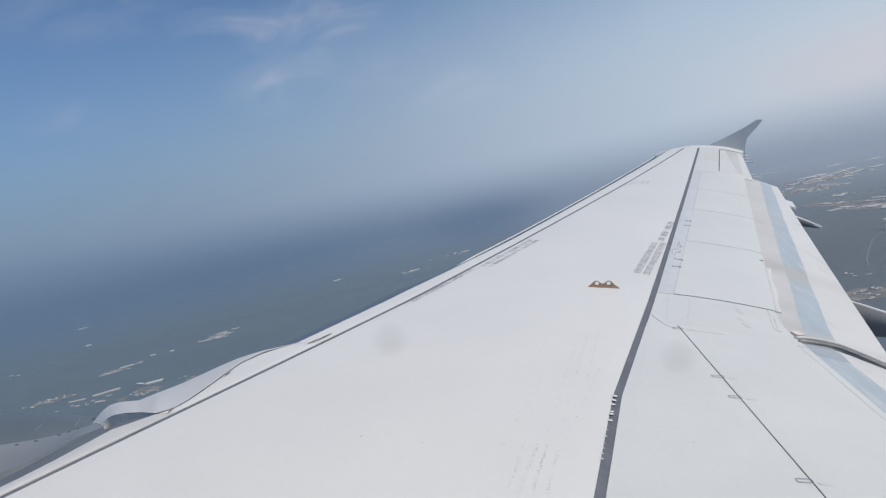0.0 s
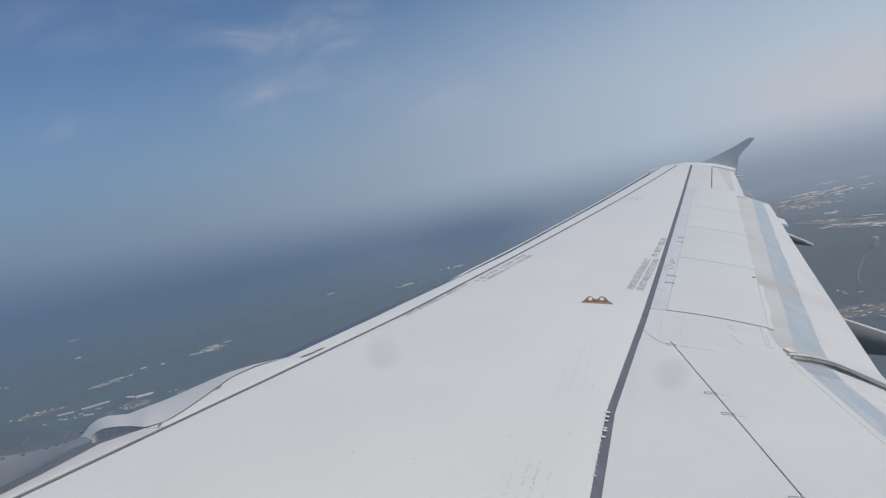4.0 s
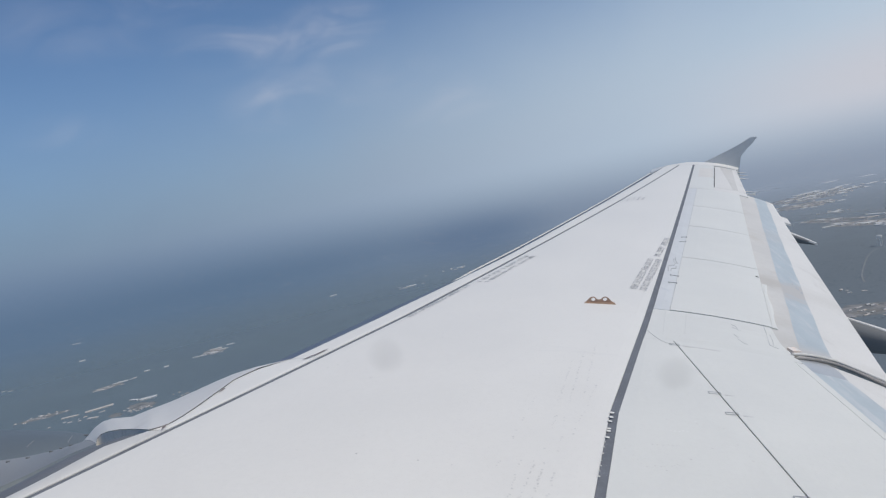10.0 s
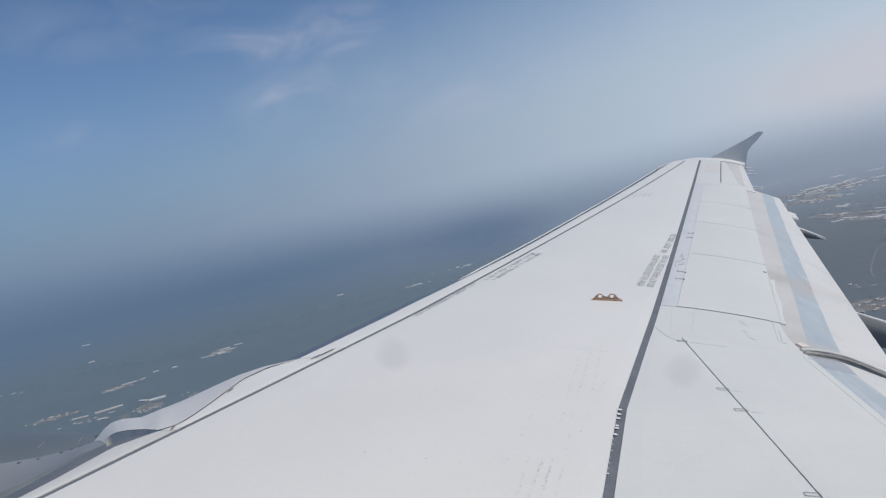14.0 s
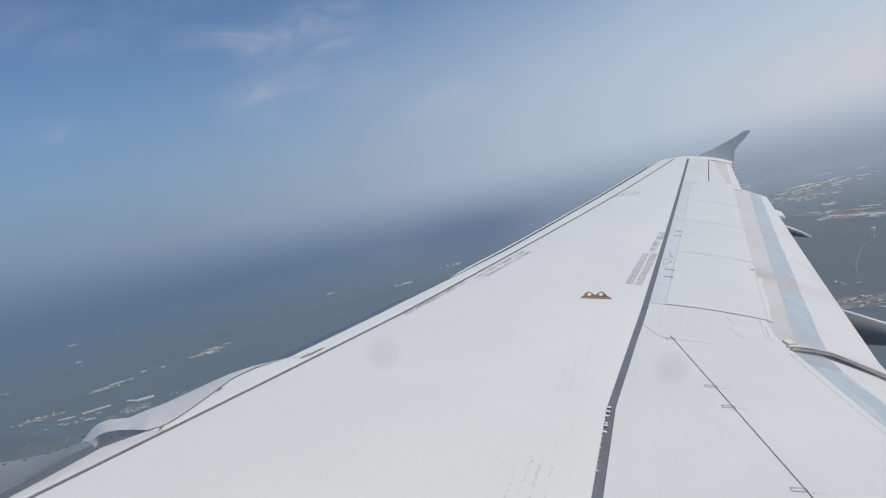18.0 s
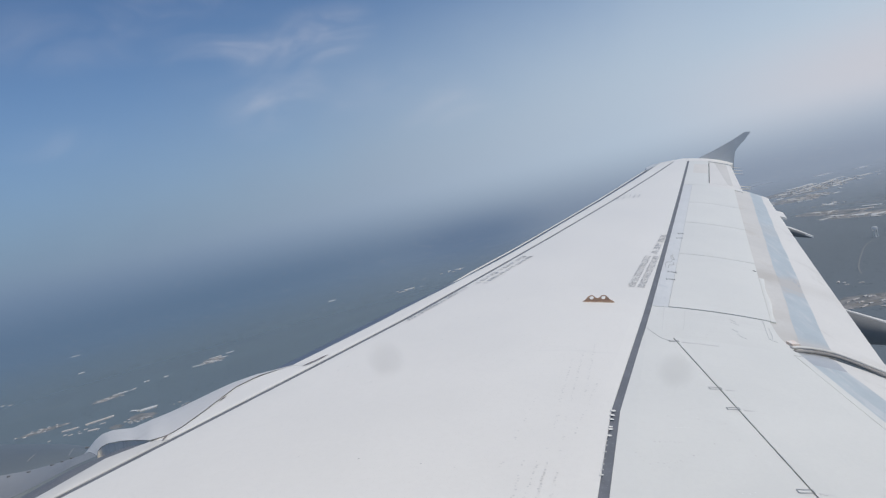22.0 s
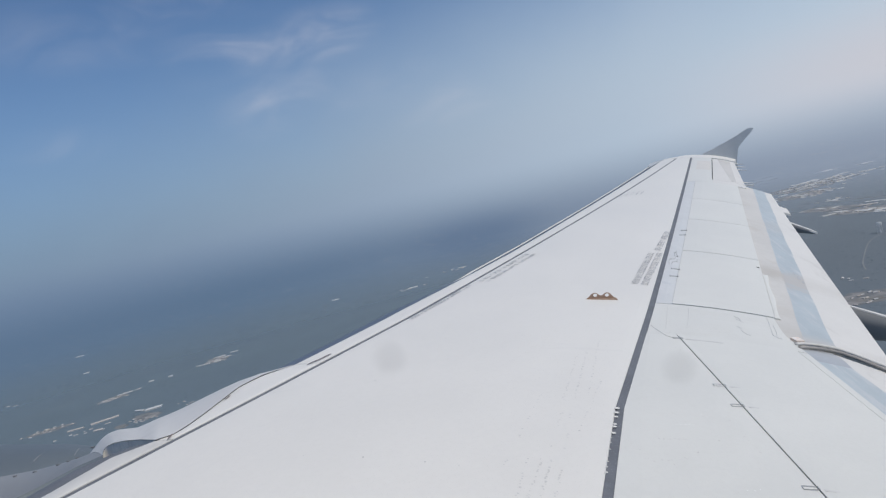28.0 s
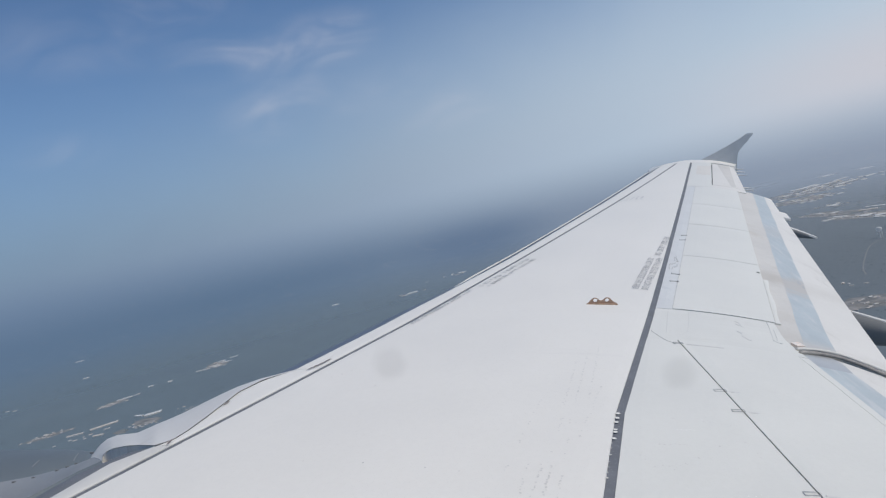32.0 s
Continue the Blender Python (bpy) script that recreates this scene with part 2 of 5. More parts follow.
def thin_sheet(name, fac, gloss, colour, blob=False):
    """Clear pane, or the greasy film of a smudge that fades out from its middle."""
    m = bpy.data.materials.new(name)
    m.use_nodes = True
    nt = m.node_tree
    nt.nodes.clear()
    out = nt.nodes.new("ShaderNodeOutputMaterial")
    mix = nt.nodes.new("ShaderNodeMixShader")
    tr = nt.nodes.new("ShaderNodeBsdfTransparent")
    nt.links.new(tr.outputs[0], mix.inputs[1])
    if gloss:
        g = nt.nodes.new("ShaderNodeBsdfGlossy")
        g.inputs["Roughness"].default_value = 0.04
        fr = nt.nodes.new("ShaderNodeFresnel")
        fr.inputs[0].default_value = 1.12
        nt.links.new(fr.outputs[0], mix.inputs[0])
    else:
        g = nt.nodes.new("ShaderNodeBsdfDiffuse")
        g.inputs["Color"].default_value = (*colour, 1)
        tc = nt.nodes.new("ShaderNodeTexCoord")
        ln = nt.nodes.new("ShaderNodeVectorMath")
        ln.operation = "LENGTH"
        nt.links.new(tc.outputs["Object"], ln.inputs[0])
        n = noise_tex(nt, tc.outputs["Object"], 160.0, 3.0)
        edge = smooth(nt, ln.outputs["Value"], 0.0015, 0.0052, 1.0, 0.0)
        nt.links.new(math_node(nt, "MULTIPLY", math_node(nt, "MULTIPLY", edge, fac), math_node(nt, "ADD", n, 0.5)), mix.inputs[0])
    nt.links.new(g.outputs[0], mix.inputs[2])
    nt.links.new(mix.outputs[0], out.inputs[0])
    return m


def smear(m, spots, tint):
    """Dirt dragged across the flap's chord: soft bands round given spanwise places."""
    nt = m.node_tree
    b = nt.nodes["Principled BSDF"]
    src = b.inputs["Base Color"].links[0].from_socket
    tc = nt.nodes.new("ShaderNodeTexCoord")
    sep = nt.nodes.new("ShaderNodeSeparateXYZ")
    nt.links.new(tc.outputs["Object"], sep.inputs[0])
    cloud = noise_tex(nt, tc.outputs["Object"], 5.0, 5.0, 0.65, 0.5)
    y = math_node(nt, "ADD", sep.outputs["Y"], math_node(nt, "MULTIPLY", math_node(nt, "SUBTRACT", cloud, 0.5), 0.5))
    col = src
    for at, half, amount in spots:
        d = math_node(nt, "ABSOLUTE", math_node(nt, "SUBTRACT", y, at), 0.0)
        f = math_node(nt, "MULTIPLY", smooth(nt, d, 0.0, half, amount, 0.0), math_node(nt, "ADD", cloud, 0.35), clamp=True)
        col = mix_col(nt, f, col, tint)
    nt.links.new(col, b.inputs["Base Color"])


smear(BEIGE, ((8.05, 0.36, 0.9), (6.9, 0.25, 0.35), (6.3, 0.3, 0.5)), (0.50, 0.475, 0.445))
smear(BARE, ((7.9, 0.42, 1.7), (6.2, 0.35, 1.2), (10.4, 0.6, 0.4)), (0.60, 0.575, 0.545))
smear(FLAPWHITE, ((7.9, 0.4, 0.4), (6.2, 0.3, 0.4)), (0.58, 0.555, 0.52))

GLASS = thin_sheet("clear_acrylic_pane", 0.0, True, (1, 1, 1))
SMUDGE = thin_sheet("greasy_smudge", 0.085, False, (0.5, 0.5, 0.5))


# ---- mesh helpers ----
def obj(name, verts, faces, material, parent=None, label="", smooth_shade=False):
    me = bpy.data.meshes.new(name)
    me.from_pydata([tuple(v) for v in verts], [], faces)
    me.validate()
    if material:
        me.materials.append(material)
    if smooth_shade:
        me.polygons.foreach_set("use_smooth", [True] * len(me.polygons))
    ob = new(name, me)
    if parent is not None:
        ob.parent = parent
    if label:
        ob["label"] = label
    return ob


def part(name, bm, material, parent, label="", smooth_shade=False):
    me = bpy.data.meshes.new(name)
    bmesh.ops.recalc_face_normals(bm, faces=bm.faces)
    bm.to_mesh(me)
    bm.free()
    me.materials.append(material)
    if smooth_shade:
        me.polygons.foreach_set("use_smooth", [True] * len(me.polygons))
    ob = new(name, me)
    ob.parent = parent
    if label:
        ob["label"] = label
    return ob


# ---- the wing's shape ----
def lead(y):
    return (y - 1.98) * 0.52


def trail(y):
    return 6.07 if y < 6.4 else 6.07 + (y - 6.4) * 0.315


def ztop(x, y):
    """Height of the upper skin: dihedral, flexed in flight, with the section's camber."""
    c = trail(y) - lead(y)
    s = min(max((x - lead(y)) / c, 0.0), 1.45)
    prof = 0.062 * (1 - ((s - 0.38) / 0.42) ** 2 * 0.42 - max(s - 0.6, 0.0) ** 2 * 2.0)
    return 0.089 * (y - 1.98) + 0.349 * ((y - 2) / 15) ** 2 + c * prof


def line(y, ya, yb, xa, xb):
    return xa + (xb - xa) * (y - ya) / (yb - ya)


def front(y):
    """The seam along the front of the wing, bowed slightly aft at mid-span."""
    bow = ((1.6, -0.07), (3.95, -0.03), (5.14, 0.0), (6.4, 0.024), (8.2, 0.024), (12.2, 0.016), (16.6, -0.022), (17.1, -0.026))
    extra = 0.0
    for (ya, da), (yb, db) in zip(bow, bow[1:]):
        if ya <= y <= yb:
            extra = line(y, ya, yb, da, db)
    return line(y, 2.0, 16.4, 0.737, 7.949) + extra


def root_gap(y):
    """The gap in front of the inboard spoiler."""
    return 4.838 + (5.856 - y) * 0.027


hinge = partial(line, ya=6.7, yb=13.1, xa=5.03, xb=7.29)
spoil = partial(line, ya=6.7, yb=13.1, xa=5.819, xb=8.025)
ailer = partial(line, ya=13.594, yb=16.648, xa=7.761, xb=8.819)


def stripe(y):
    return 4.772 + (y - 6.4) * 0.3500 if y > 4.78 else 4.205 + (y - 4.78) * 0.273


def plus(f, d):
    return lambda y: f(y) + d


def const(v):
    return lambda y: v


def panel(name, fa, fb, y0, y1, material, label="", lift=0.0, thick=0.02, nx=6, ny=24, parent=None, ends=(0.0, 0.0), bend=None, round_edge=0.003):
    """A skin panel between two lines fa(y), fb(y) from y0 to y1, following the wing's upper surface, with edges that turn down."""
    verts, faces = [], []
    bend = bend or (lambda u, y: 0.0)
    cols = nx + 1
    for j in range(ny + 1):
        v = j / ny
        for i in range(cols):
            u = i / nx
            y = y0 + ends[0] * u + (y1 + ends[1] * u - y0 - ends[0] * u) * v
            x = fa(y) + (fb(y) - fa(y)) * u
            edge = round_edge if i in (0, nx) or j in (0, ny) else 0.0
            verts.append((x, y, ztop(x, y) + lift + bend(u, y) - edge))
    top = len(verts)
    for j in range(ny):
        for i in range(nx):
            a = j * cols + i
            faces.append((a, a + 1, a + cols + 1, a + cols))
    rim = ([i for i in range(cols)] + [j * cols + nx for j in range(1, ny + 1)]
           + [ny * cols + i for i in range(nx - 1, -1, -1)] + [j * cols for j in range(ny - 1, 0, -1)])
    for k in rim:
        x, y, z = verts[k]
        verts.append((x, y, z - thick))
    n = len(rim)
    for k in range(n):
        faces.append((rim[k], top + k, top + (k + 1) % n, rim[(k + 1) % n]))
    return obj(name, verts, faces, material, parent or airliner, label, smooth_shade=False)


airliner = new("airliner")
airliner.matrix_world = AC
tagged(airliner, "white-skinned starboard wing and engine of a climbing jet airliner", "airplane")

# inner structure of the wing: closed section under the skins, seen only through the gaps as their painted-in shade
verts, faces = [], []
STATIONS, ROUND = 30, 22
for j in range(STATIONS + 1):
    y = 1.62 + (16.7 - 1.62) * j / STATIONS
    c = trail(y) - lead(y)
    for i in range(ROUND):
        if i < ROUND // 2:
            s = 0.97 - 0.79 * i / (ROUND // 2 - 1)
            x = lead(y) + s * c
            z = ztop(x, y) - 0.03 - 0.02 * s
        else:
            k = (i - ROUND // 2) / (ROUND // 2 - 1)
            s = 0.17 + 0.80 * k
            x = lead(y) + s * c
            z = ztop(x, y) - 0.03 - c * (0.02 + 0.10 * math.sin(math.pi * min(1.0, 0.12 + k * 0.88)) ** 0.8)
        verts.append((x, y, z))
for j in range(STATIONS):
    for i in range(ROUND):
        a, b = j * ROUND + i, j * ROUND + (i + 1) % ROUND
        faces.append((a, b, b + ROUND, a + ROUND))
faces += [tuple(range(ROUND)), tuple(STATIONS * ROUND + i for i in range(ROUND - 1, -1, -1))]
obj("wing_box", verts, faces, GAP, airliner, "inner structure under the wing skins, gap shade in its near-black colour")
low = [(x, y, z - 0.012) for k, (x, y, z) in enumerate(verts) if k % ROUND >= ROUND // 2]
half = ROUND // 2
obj("lower_skin", low, [(j * half + i, (j + 1) * half + i, (j + 1) * half + i + 1, j * half + i + 1) for j in range(STATIONS) for i in range(half - 1)], PANEL, airliner,
    "plain lower wing skin", True)

# skins from the leading edge aft
def nose_edge(y):
    """Front edge of the fixed nose skin; at the pylon it runs along the pylon's root seam."""
    free = front(y) - 0.165
    width = ((1.6, 0.150), (3.975, 0.156), (4.17, 0.176), (4.40, 0.190), (4.44, 0.186), (4.49, 0.164), (4.539, 0.110), (5.0, 0.19), (6.6, 0.20), (7.35, 0.170), (8.4, 0.145), (9.2, 0.162), (10.2, 0.190), (13.0, 0.245), (17.0, 0.305))
    for (ya, wa), (yb, wb) in zip(width, width[1:]):
        if ya <= y <= yb:
            free = front(y) - line(y, ya, yb, wa, wb)
    root = ((4.539, 1.884), (4.546, 1.902), (4.59, 1.953), (4.685, 1.983), (4.83, 2.010), (5.07, 2.044), (5.197, 2.062), (5.36, 2.147), (5.50, 2.30))
    for (ya, xa), (yb, xb) in zip(root, root[1:]):
        if ya <= y <= yb:
            return line(y, ya, yb, xa, xb)
    return free


for ya, yb, n in ((1.62, 4.538, 22), (4.542, 5.5, 24), (5.504, 16.5, 50)):
    panel("nose_skin", nose_edge, plus(front, -0.021), ya, yb, SOIL_SHADE if yb < 4.54 else WHITE, ny=n, nx=8,
          bend=lambda u, y: -0.022 * min(max((4.5 - y) / 0.4, 0.0), 1.0) * max(0.0, 1 - u * 1.25) ** 2)
panel("front_seam", plus(front, -0.02), plus(front, 0.016), 1.62, 16.5, SEAL, "dark sealant line along the front of the wing", lift=-0.004, ny=60, nx=1)
panel("main_skin", plus(front, 0.017), plus(stripe, -0.0225), 1.62, 16.52, WHITE, "broad white upper wing skin", nx=26, ny=80)
panel("rear_stripe", plus(stripe, -0.0215), plus(stripe, 0.0215), 4.785, 16.52, SEAL, "dark grey walkway stripe", lift=-0.003, ny=60, nx=1)
panel("rear_stripe", plus(stripe, -0.0215), plus(stripe, 0.0215), 1.62, 4.784, SEAL, "dark grey walkway stripe with chipped edge", lift=-0.003, ny=20, nx=1)
panel("hinge_strip", plus(stripe, 0.0245), plus(hinge, -0.004), 6.63, 13.16, STRIP, "pale grey strip of metal along the spoiler hinges", nx=2, ny=40)
panel("root_panel", plus(stripe, 0.0225), plus(root_gap, -0.0038), 1.62, 5.9365, PANEL, nx=8, ny=26)
panel("kink_panel", plus(stripe, 0.0245), lambda y: 5.70 + max(0.0, y - 6.25) * 0.22, 5.9375, 6.622, PANEL, nx=10, ny=8)
panel("outer_panel", plus(stripe, 0.0245), plus(ailer, -0.008), 13.175, 16.52, PANEL, nx=5, ny=24)

panel("hinge_seal", plus(hinge, -0.0035), plus(hinge, 0.0015), 6.64, 13.155, OLDSEAL, "grey rubber seal along the spoiler hinge", lift=-0.002, thick=0.01, nx=1, ny=40)
# spoilers
BOUNDS = (6.634, 8.354, 9.981, 11.466, 13.162)
for a, b in zip(BOUNDS, BOUNDS[1:]):
    panel("spoiler", plus(hinge, 0.002), spoil, a + 0.006, b - 0.006, PANEL, "flat white spoiler panel, closed", nx=6, ny=10, lift=0.002, thick=0.03)
panel("shroud_lip", plus(spoil, 0.004), lambda y: spoil(y) + 0.046 + 0.008 * math.sin(y * 9.0), 6.648, 7.86, PANEL, "white lip of the flap shroud", lift=-0.004, thick=0.02, nx=2, ny=12)
panel("spoiler", plus(root_gap, 0.0038), const(5.635), 1.62, 5.936, PANEL, "flat white inboard spoiler panel, closed", nx=8, ny=18, lift=0.002, thick=0.03)
panel("shroud_strip", const(5.641), lambda y: 5.70, 1.62, 5.93, PANEL, nx=1, ny=12, thick=0.03)

# aileron
panel("aileron", plus(ailer, 0.008), trail, 13.5, 16.40, FLAPWHITE, "white aileron in neutral position", nx=6, ny=16, thick=0.03)
panel("aileron_patch", lambda y: line(y, 13.6, 16.45, 8.10, 8.86), lambda y: line(y, 13.6, 16.45, 8.19, 9.13), 13.6, 16.38, BEIGE,
      "worn beige patch on the aileron", lift=0.004, thick=0.003, nx=3, ny=10)
panel("aileron_end", plus(ailer, -0.010), trail, 13.168, 13.495, FLAPWHITE, nx=3, ny=4)

# flaps run out: soiled nose, bare metal band, white skin
def flap_edge(y):
    return spoil(y) + 0.80 - 0.028 * (y - 6.4)


def band_fore(y):
    """Front edge of the bare band on the outboard flap, uneven where the paint has worn back."""
    return spoil(y) + 0.175 + 0.015 * (y - 6.2) + 0.004 * math.sin(y * 2.7) + 0.0035 * math.sin(y * 7.9 + 1.0)


def band_aft(y):
    return spoil(y) + 0.398 + 0.0115 * (y - 6.2) + 0.004 * math.sin(y * 2.1 + 2.0) + 0.004 * math.sin(y * 6.3)


flat_panel = partial(panel, lift=-0.02, round_edge=0.0)
outer_flap = flat_panel("outer_flap", band_aft, flap_edge, 6.16, 13.42, FLAPWHITE, "white outboard flap, partly extended", nx=6, ny=60, thick=0.03, ends=(-0.26, 0.0))
flat_panel("flap_nose", plus(spoil, -0.06), band_fore, 6.14, 13.42, BEIGE, "soiled beige nose of the flap", nx=4, ny=60, parent=outer_flap)
flat_panel("flap_band", band_fore, band_aft, 6.14, 13.42, BARE, "bare aluminium band on the flap", nx=3, ny=60, parent=outer_flap)
inner_flap = flat_panel("inner_flap", const(5.955), const(6.66), 1.66, 6.10, FLAPWHITE, "white inboard flap, partly extended", nx=6, ny=16, thick=0.03, ends=(0.0, -0.36))
flat_panel("flap_nose", const(5.64), const(5.705), 1.66, 6.115, FLAPWHITE, nx=2, ny=16, parent=inner_flap)
flat_panel("flap_band", const(5.705), const(5.955), 1.66, 5.86, BARE, "bare aluminium band on the flap", nx=3, ny=16, parent=inner_flap)
flat_panel("flap_end_cap", const(5.705), const(5.955), 5.86, 6.115, ENDCAP, "smooth grey end cap of the inboard flap", nx=5, ny=8, parent=inner_flap,
           bend=lambda u, y: 0.012 * math.sin(math.pi * min(1.0, max(0.0, (y - 5.86) / 0.255))))


def tube(points, radius, sides=8, taper=None):
    """A round bar through points."""
    vs, fs = [], []
    n = len(points)
    for k, q in enumerate(points):
        q = Vector(q)
        a, b = Vector(points[max(0, k - 1)]), Vector(points[min(n - 1, k + 1)])
        t = (b - a).normalized()
        u = t.cross(Vector((0, 0, 1)))
        if u.length < 1e-3:
            u = t.cross(Vector((0, 1, 0)))
        u.normalize()
        w = u.cross(t)
        rr = radius * (taper[k] if taper else 1.0)
        for i in range(sides):
            an = 2 * math.pi * i / sides
            vs.append(q + u * rr * math.cos(an) + w * rr * math.sin(an))
    for k in range(n - 1):
        for i in range(sides):
            a, b = k * sides + i, k * sides + (i + 1) % sides
            fs.append((a, b, b + sides, a + sides))
    fs += [tuple(range(sides - 1, -1, -1)), tuple((n - 1) * sides + i for i in range(sides))]
    return vs, fs


def ribbon_on_wing(pts, radius, lift=0.0, n=14):
    out = []
    for k in range(n + 1):
        f = k / n * (len(pts) - 1)
        i = min(int(f), len(pts) - 2)
        g = f - i
        x = pts[i][0] * (1 - g) + pts[i + 1][0] * g
        y = pts[i][1] * (1 - g) + pts[i + 1][1] * g
        out.append((x, y, ztop(x, y) + lift))
    return tube(out, radius)


# bulb seal between the two flaps, curving down and aft, with a dark strip beside it
SEAL_RUN = [(5.69, 6.075), (5.76, 6.115), (5.858, 6.150), (5.95, 6.172), (6.031, 6.176), (6.10, 6.148), (6.153, 6.112), (6.238, 6.055), (6.32, 5.995), (6.46, 5.90), (6.60, 5.80)]
vs, fs = ribbon_on_wing(SEAL_RUN, 0.012, 0.004, 40)
obj("flap_end_rib", vs, fs, FLAPWHITE, airliner, "soiled pale bulb along the flap's end", True)
vs, fs = ribbon_on_wing([(x - 0.004, y - 0.052 - 0.30 * max(0.0, x - 5.9) ** 2 + 0.10 * max(0.0, x - 6.2), ) for x, y in SEAL_RUN], 0.0115, -0.004, 40)
obj("flap_joint_strip", vs, fs, DARK_STRIP, airliner, "dark strip between the flaps", True)


def canoe(name, x0, x1, y, z0, z1, half, depth, material, label):
    """A flap track fairing: a tapered canoe with a rounded belly and a flat top edge."""
    vs, fs = [], []
    N, S = 14, 10
    for k in range(N + 1):
        u = k / N
        x = x0 + (x1 - x0) * u
        zt = z0 + (z1 - z0) * u
        w = half * (1 - u ** 2.2) + 0.012
        dp = depth * (1 - u ** 1.7) + 0.02
        for i in range(S):
            an = math.pi * i / (S - 1)
            vs.append((x, y + w * math.cos(an), zt - dp * math.sin(an) ** 0.8))
    for k in range(N):
        for i in range(S - 1):
            a = k * S + i
            fs.append((a, a + 1, a + S + 1, a + S))
        fs.append((k * S + S - 1, k * S, (k + 1) * S, (k + 1) * S + S - 1))
    fs += [tuple(range(S)), tuple(N * S + i for i in range(S - 1, -1, -1))]
    return obj(name, vs, fs, material, airliner, label, True)


# body darkened for its shaded side, deck pale for the lit top edge
for x0, x1, y, z0, z1, half, depth in ((7.85, 8.50, 11.38, 0.800, 0.545, 0.07, 0.13), (6.78, 7.95, 7.8, 0.345, -0.045, 0.08, 0.30)):
    fairing = canoe("flap_track_fairing", x0, x1, y, z0, z1, half, depth, LOWCOWL, "grey flap track fairing drooping behind the flap, side shade in its colour")
    deck = []
    for u, w in ((0.06, 0.15), (0.3, 0.45), (0.6, 0.6), (0.85, 0.5), (1.02, 0.3)):
        xx, zz = x0 + u * (x1 - x0), z0 + u * (z1 - z0) - 0.02
        deck += [(xx, y - half * w, zz + 0.030), (xx, y + half * w, zz + 0.030 + (0.5 if half < 0.075 else 0.22) * half * w), (xx, y + half * w, zz + 0.005), (xx, y - half * w, zz + 0.002)]
    fs = [(0, 3, 2, 1), (16, 17, 18, 19)]
    for k in range(4):
        fs += [(4 * k + i, 4 * k + (i + 1) % 4, 4 * k + 4 + (i + 1) % 4, 4 * k + 4 + i) for i in range(4)]
    obj("deck", deck, fs, FLAPWHITE, fairing, "pale flat upper edge of the fairing")
# white cap over a flap track: a thin wedge standing out behind the flap
CAP = ((8.28, 12.30), (8.521, 12.36), (8.44, 12.10), (8.385, 11.923), (8.25, 11.87))
vs = [(x, y, ztop(x, y) - 0.020 - d) for d in (0.0, 0.028) for x, y in CAP]
obj("fairing_cap", vs, [(0, 4, 3, 2, 1), (5, 6, 7, 8, 9)] + [(i, (i + 1) % 5, 5 + (i + 1) % 5, 5 + i) for i in range(5)], FLAPWHITE, airliner, "white wedge-shaped fairing cap at the flap edge")

# wing tip: cap and fence
panel("tip_cap", lambda y: lead(y) + 0.10 + max(0.0, y - 16.53) * 0.9, lambda y: line(y, 16.53, 17.0, 9.28, 9.5), 16.53, 17.0, WHITE, nx=10, ny=5, thick=0.10)


def plate(name, outline, y, thick, material, label):
    bm = bmesh.new()
    a = [bm.verts.new((x, y - thick / 2, z)) for x, z in outline]
    b = [bm.verts.new((x, y + thick / 2, z)) for x, z in outline]
    n = len(a)
    bm.faces.new(a)
    bm.faces.new(b[::-1])
    for i in range(n):
        bm.faces.new((a[i], b[i], b[(i + 1) % n], a[(i + 1) % n]))
    bmesh.ops.bevel(bm, geom=[e for e in bm.edges if abs(e.verts[0].co.y - e.verts[1].co.y) < 1e-5], offset=thick * 0.3, segments=2, affect="EDGES")
    return part(name, bm, material, airliner, label)


plate("wingtip_fence", [(8.74, 1.795), (8.988, 1.911), (9.26, 2.050), (9.495, 2.180), (9.73, 2.335), (9.785, 2.350), (9.886, 2.345), (9.87, 2.318), (9.753, 2.167), (9.64, 2.045),
                        (9.535, 1.925), (9.518, 1.86), (9.517, 1.609), (9.545, 1.44), (9.46, 1.36), (9.05, 1.50), (8.70, 1.68)], 17.02, 0.055, FENCE,
      "slate grey arrow-shaped wingtip fence")

# leading edge: nose behind the drooped slats, slot shade in its colour, and the slats
for ya, yb, NJ, coat in ((1.62, 4.535, 22, DNOSE), (5.52, 16.6, 46, SLOTGREY)):
    verts, faces = [], []
    NI = 8
    for j in range(NJ + 1):
        y = ya + (yb - ya) * j / NJ
        for i in range(NI + 1):
            u = i / NI
            xa = nose_edge(y) - 0.001
            x = xa + (lead(y) + 0.02 - xa) * u
            open_slot = min(max((y - 6.6) / 1.6, 0.0), 1.0)
            fall = 0.30 * u ** 2.3 * (1 - open_slot) + 0.30 * u ** 1.3 * open_slot
            droop = 0.022 * min(max((4.5 - y) / 0.4, 0.0), 1.0)
            verts.append((x, y, ztop(x, y) - 0.012 - droop - fall * (1 - 0.45 * (y - 2) / 14.6)))
    for j in range(NJ):
        for i in range(NI):
            a = j * (NI + 1) + i
            faces.append((a, a + NI + 1, a + NI + 2, a + 1))
    obj("nose_shell", verts, faces, coat, airliner, "grey fixed leading edge behind the slats", True)


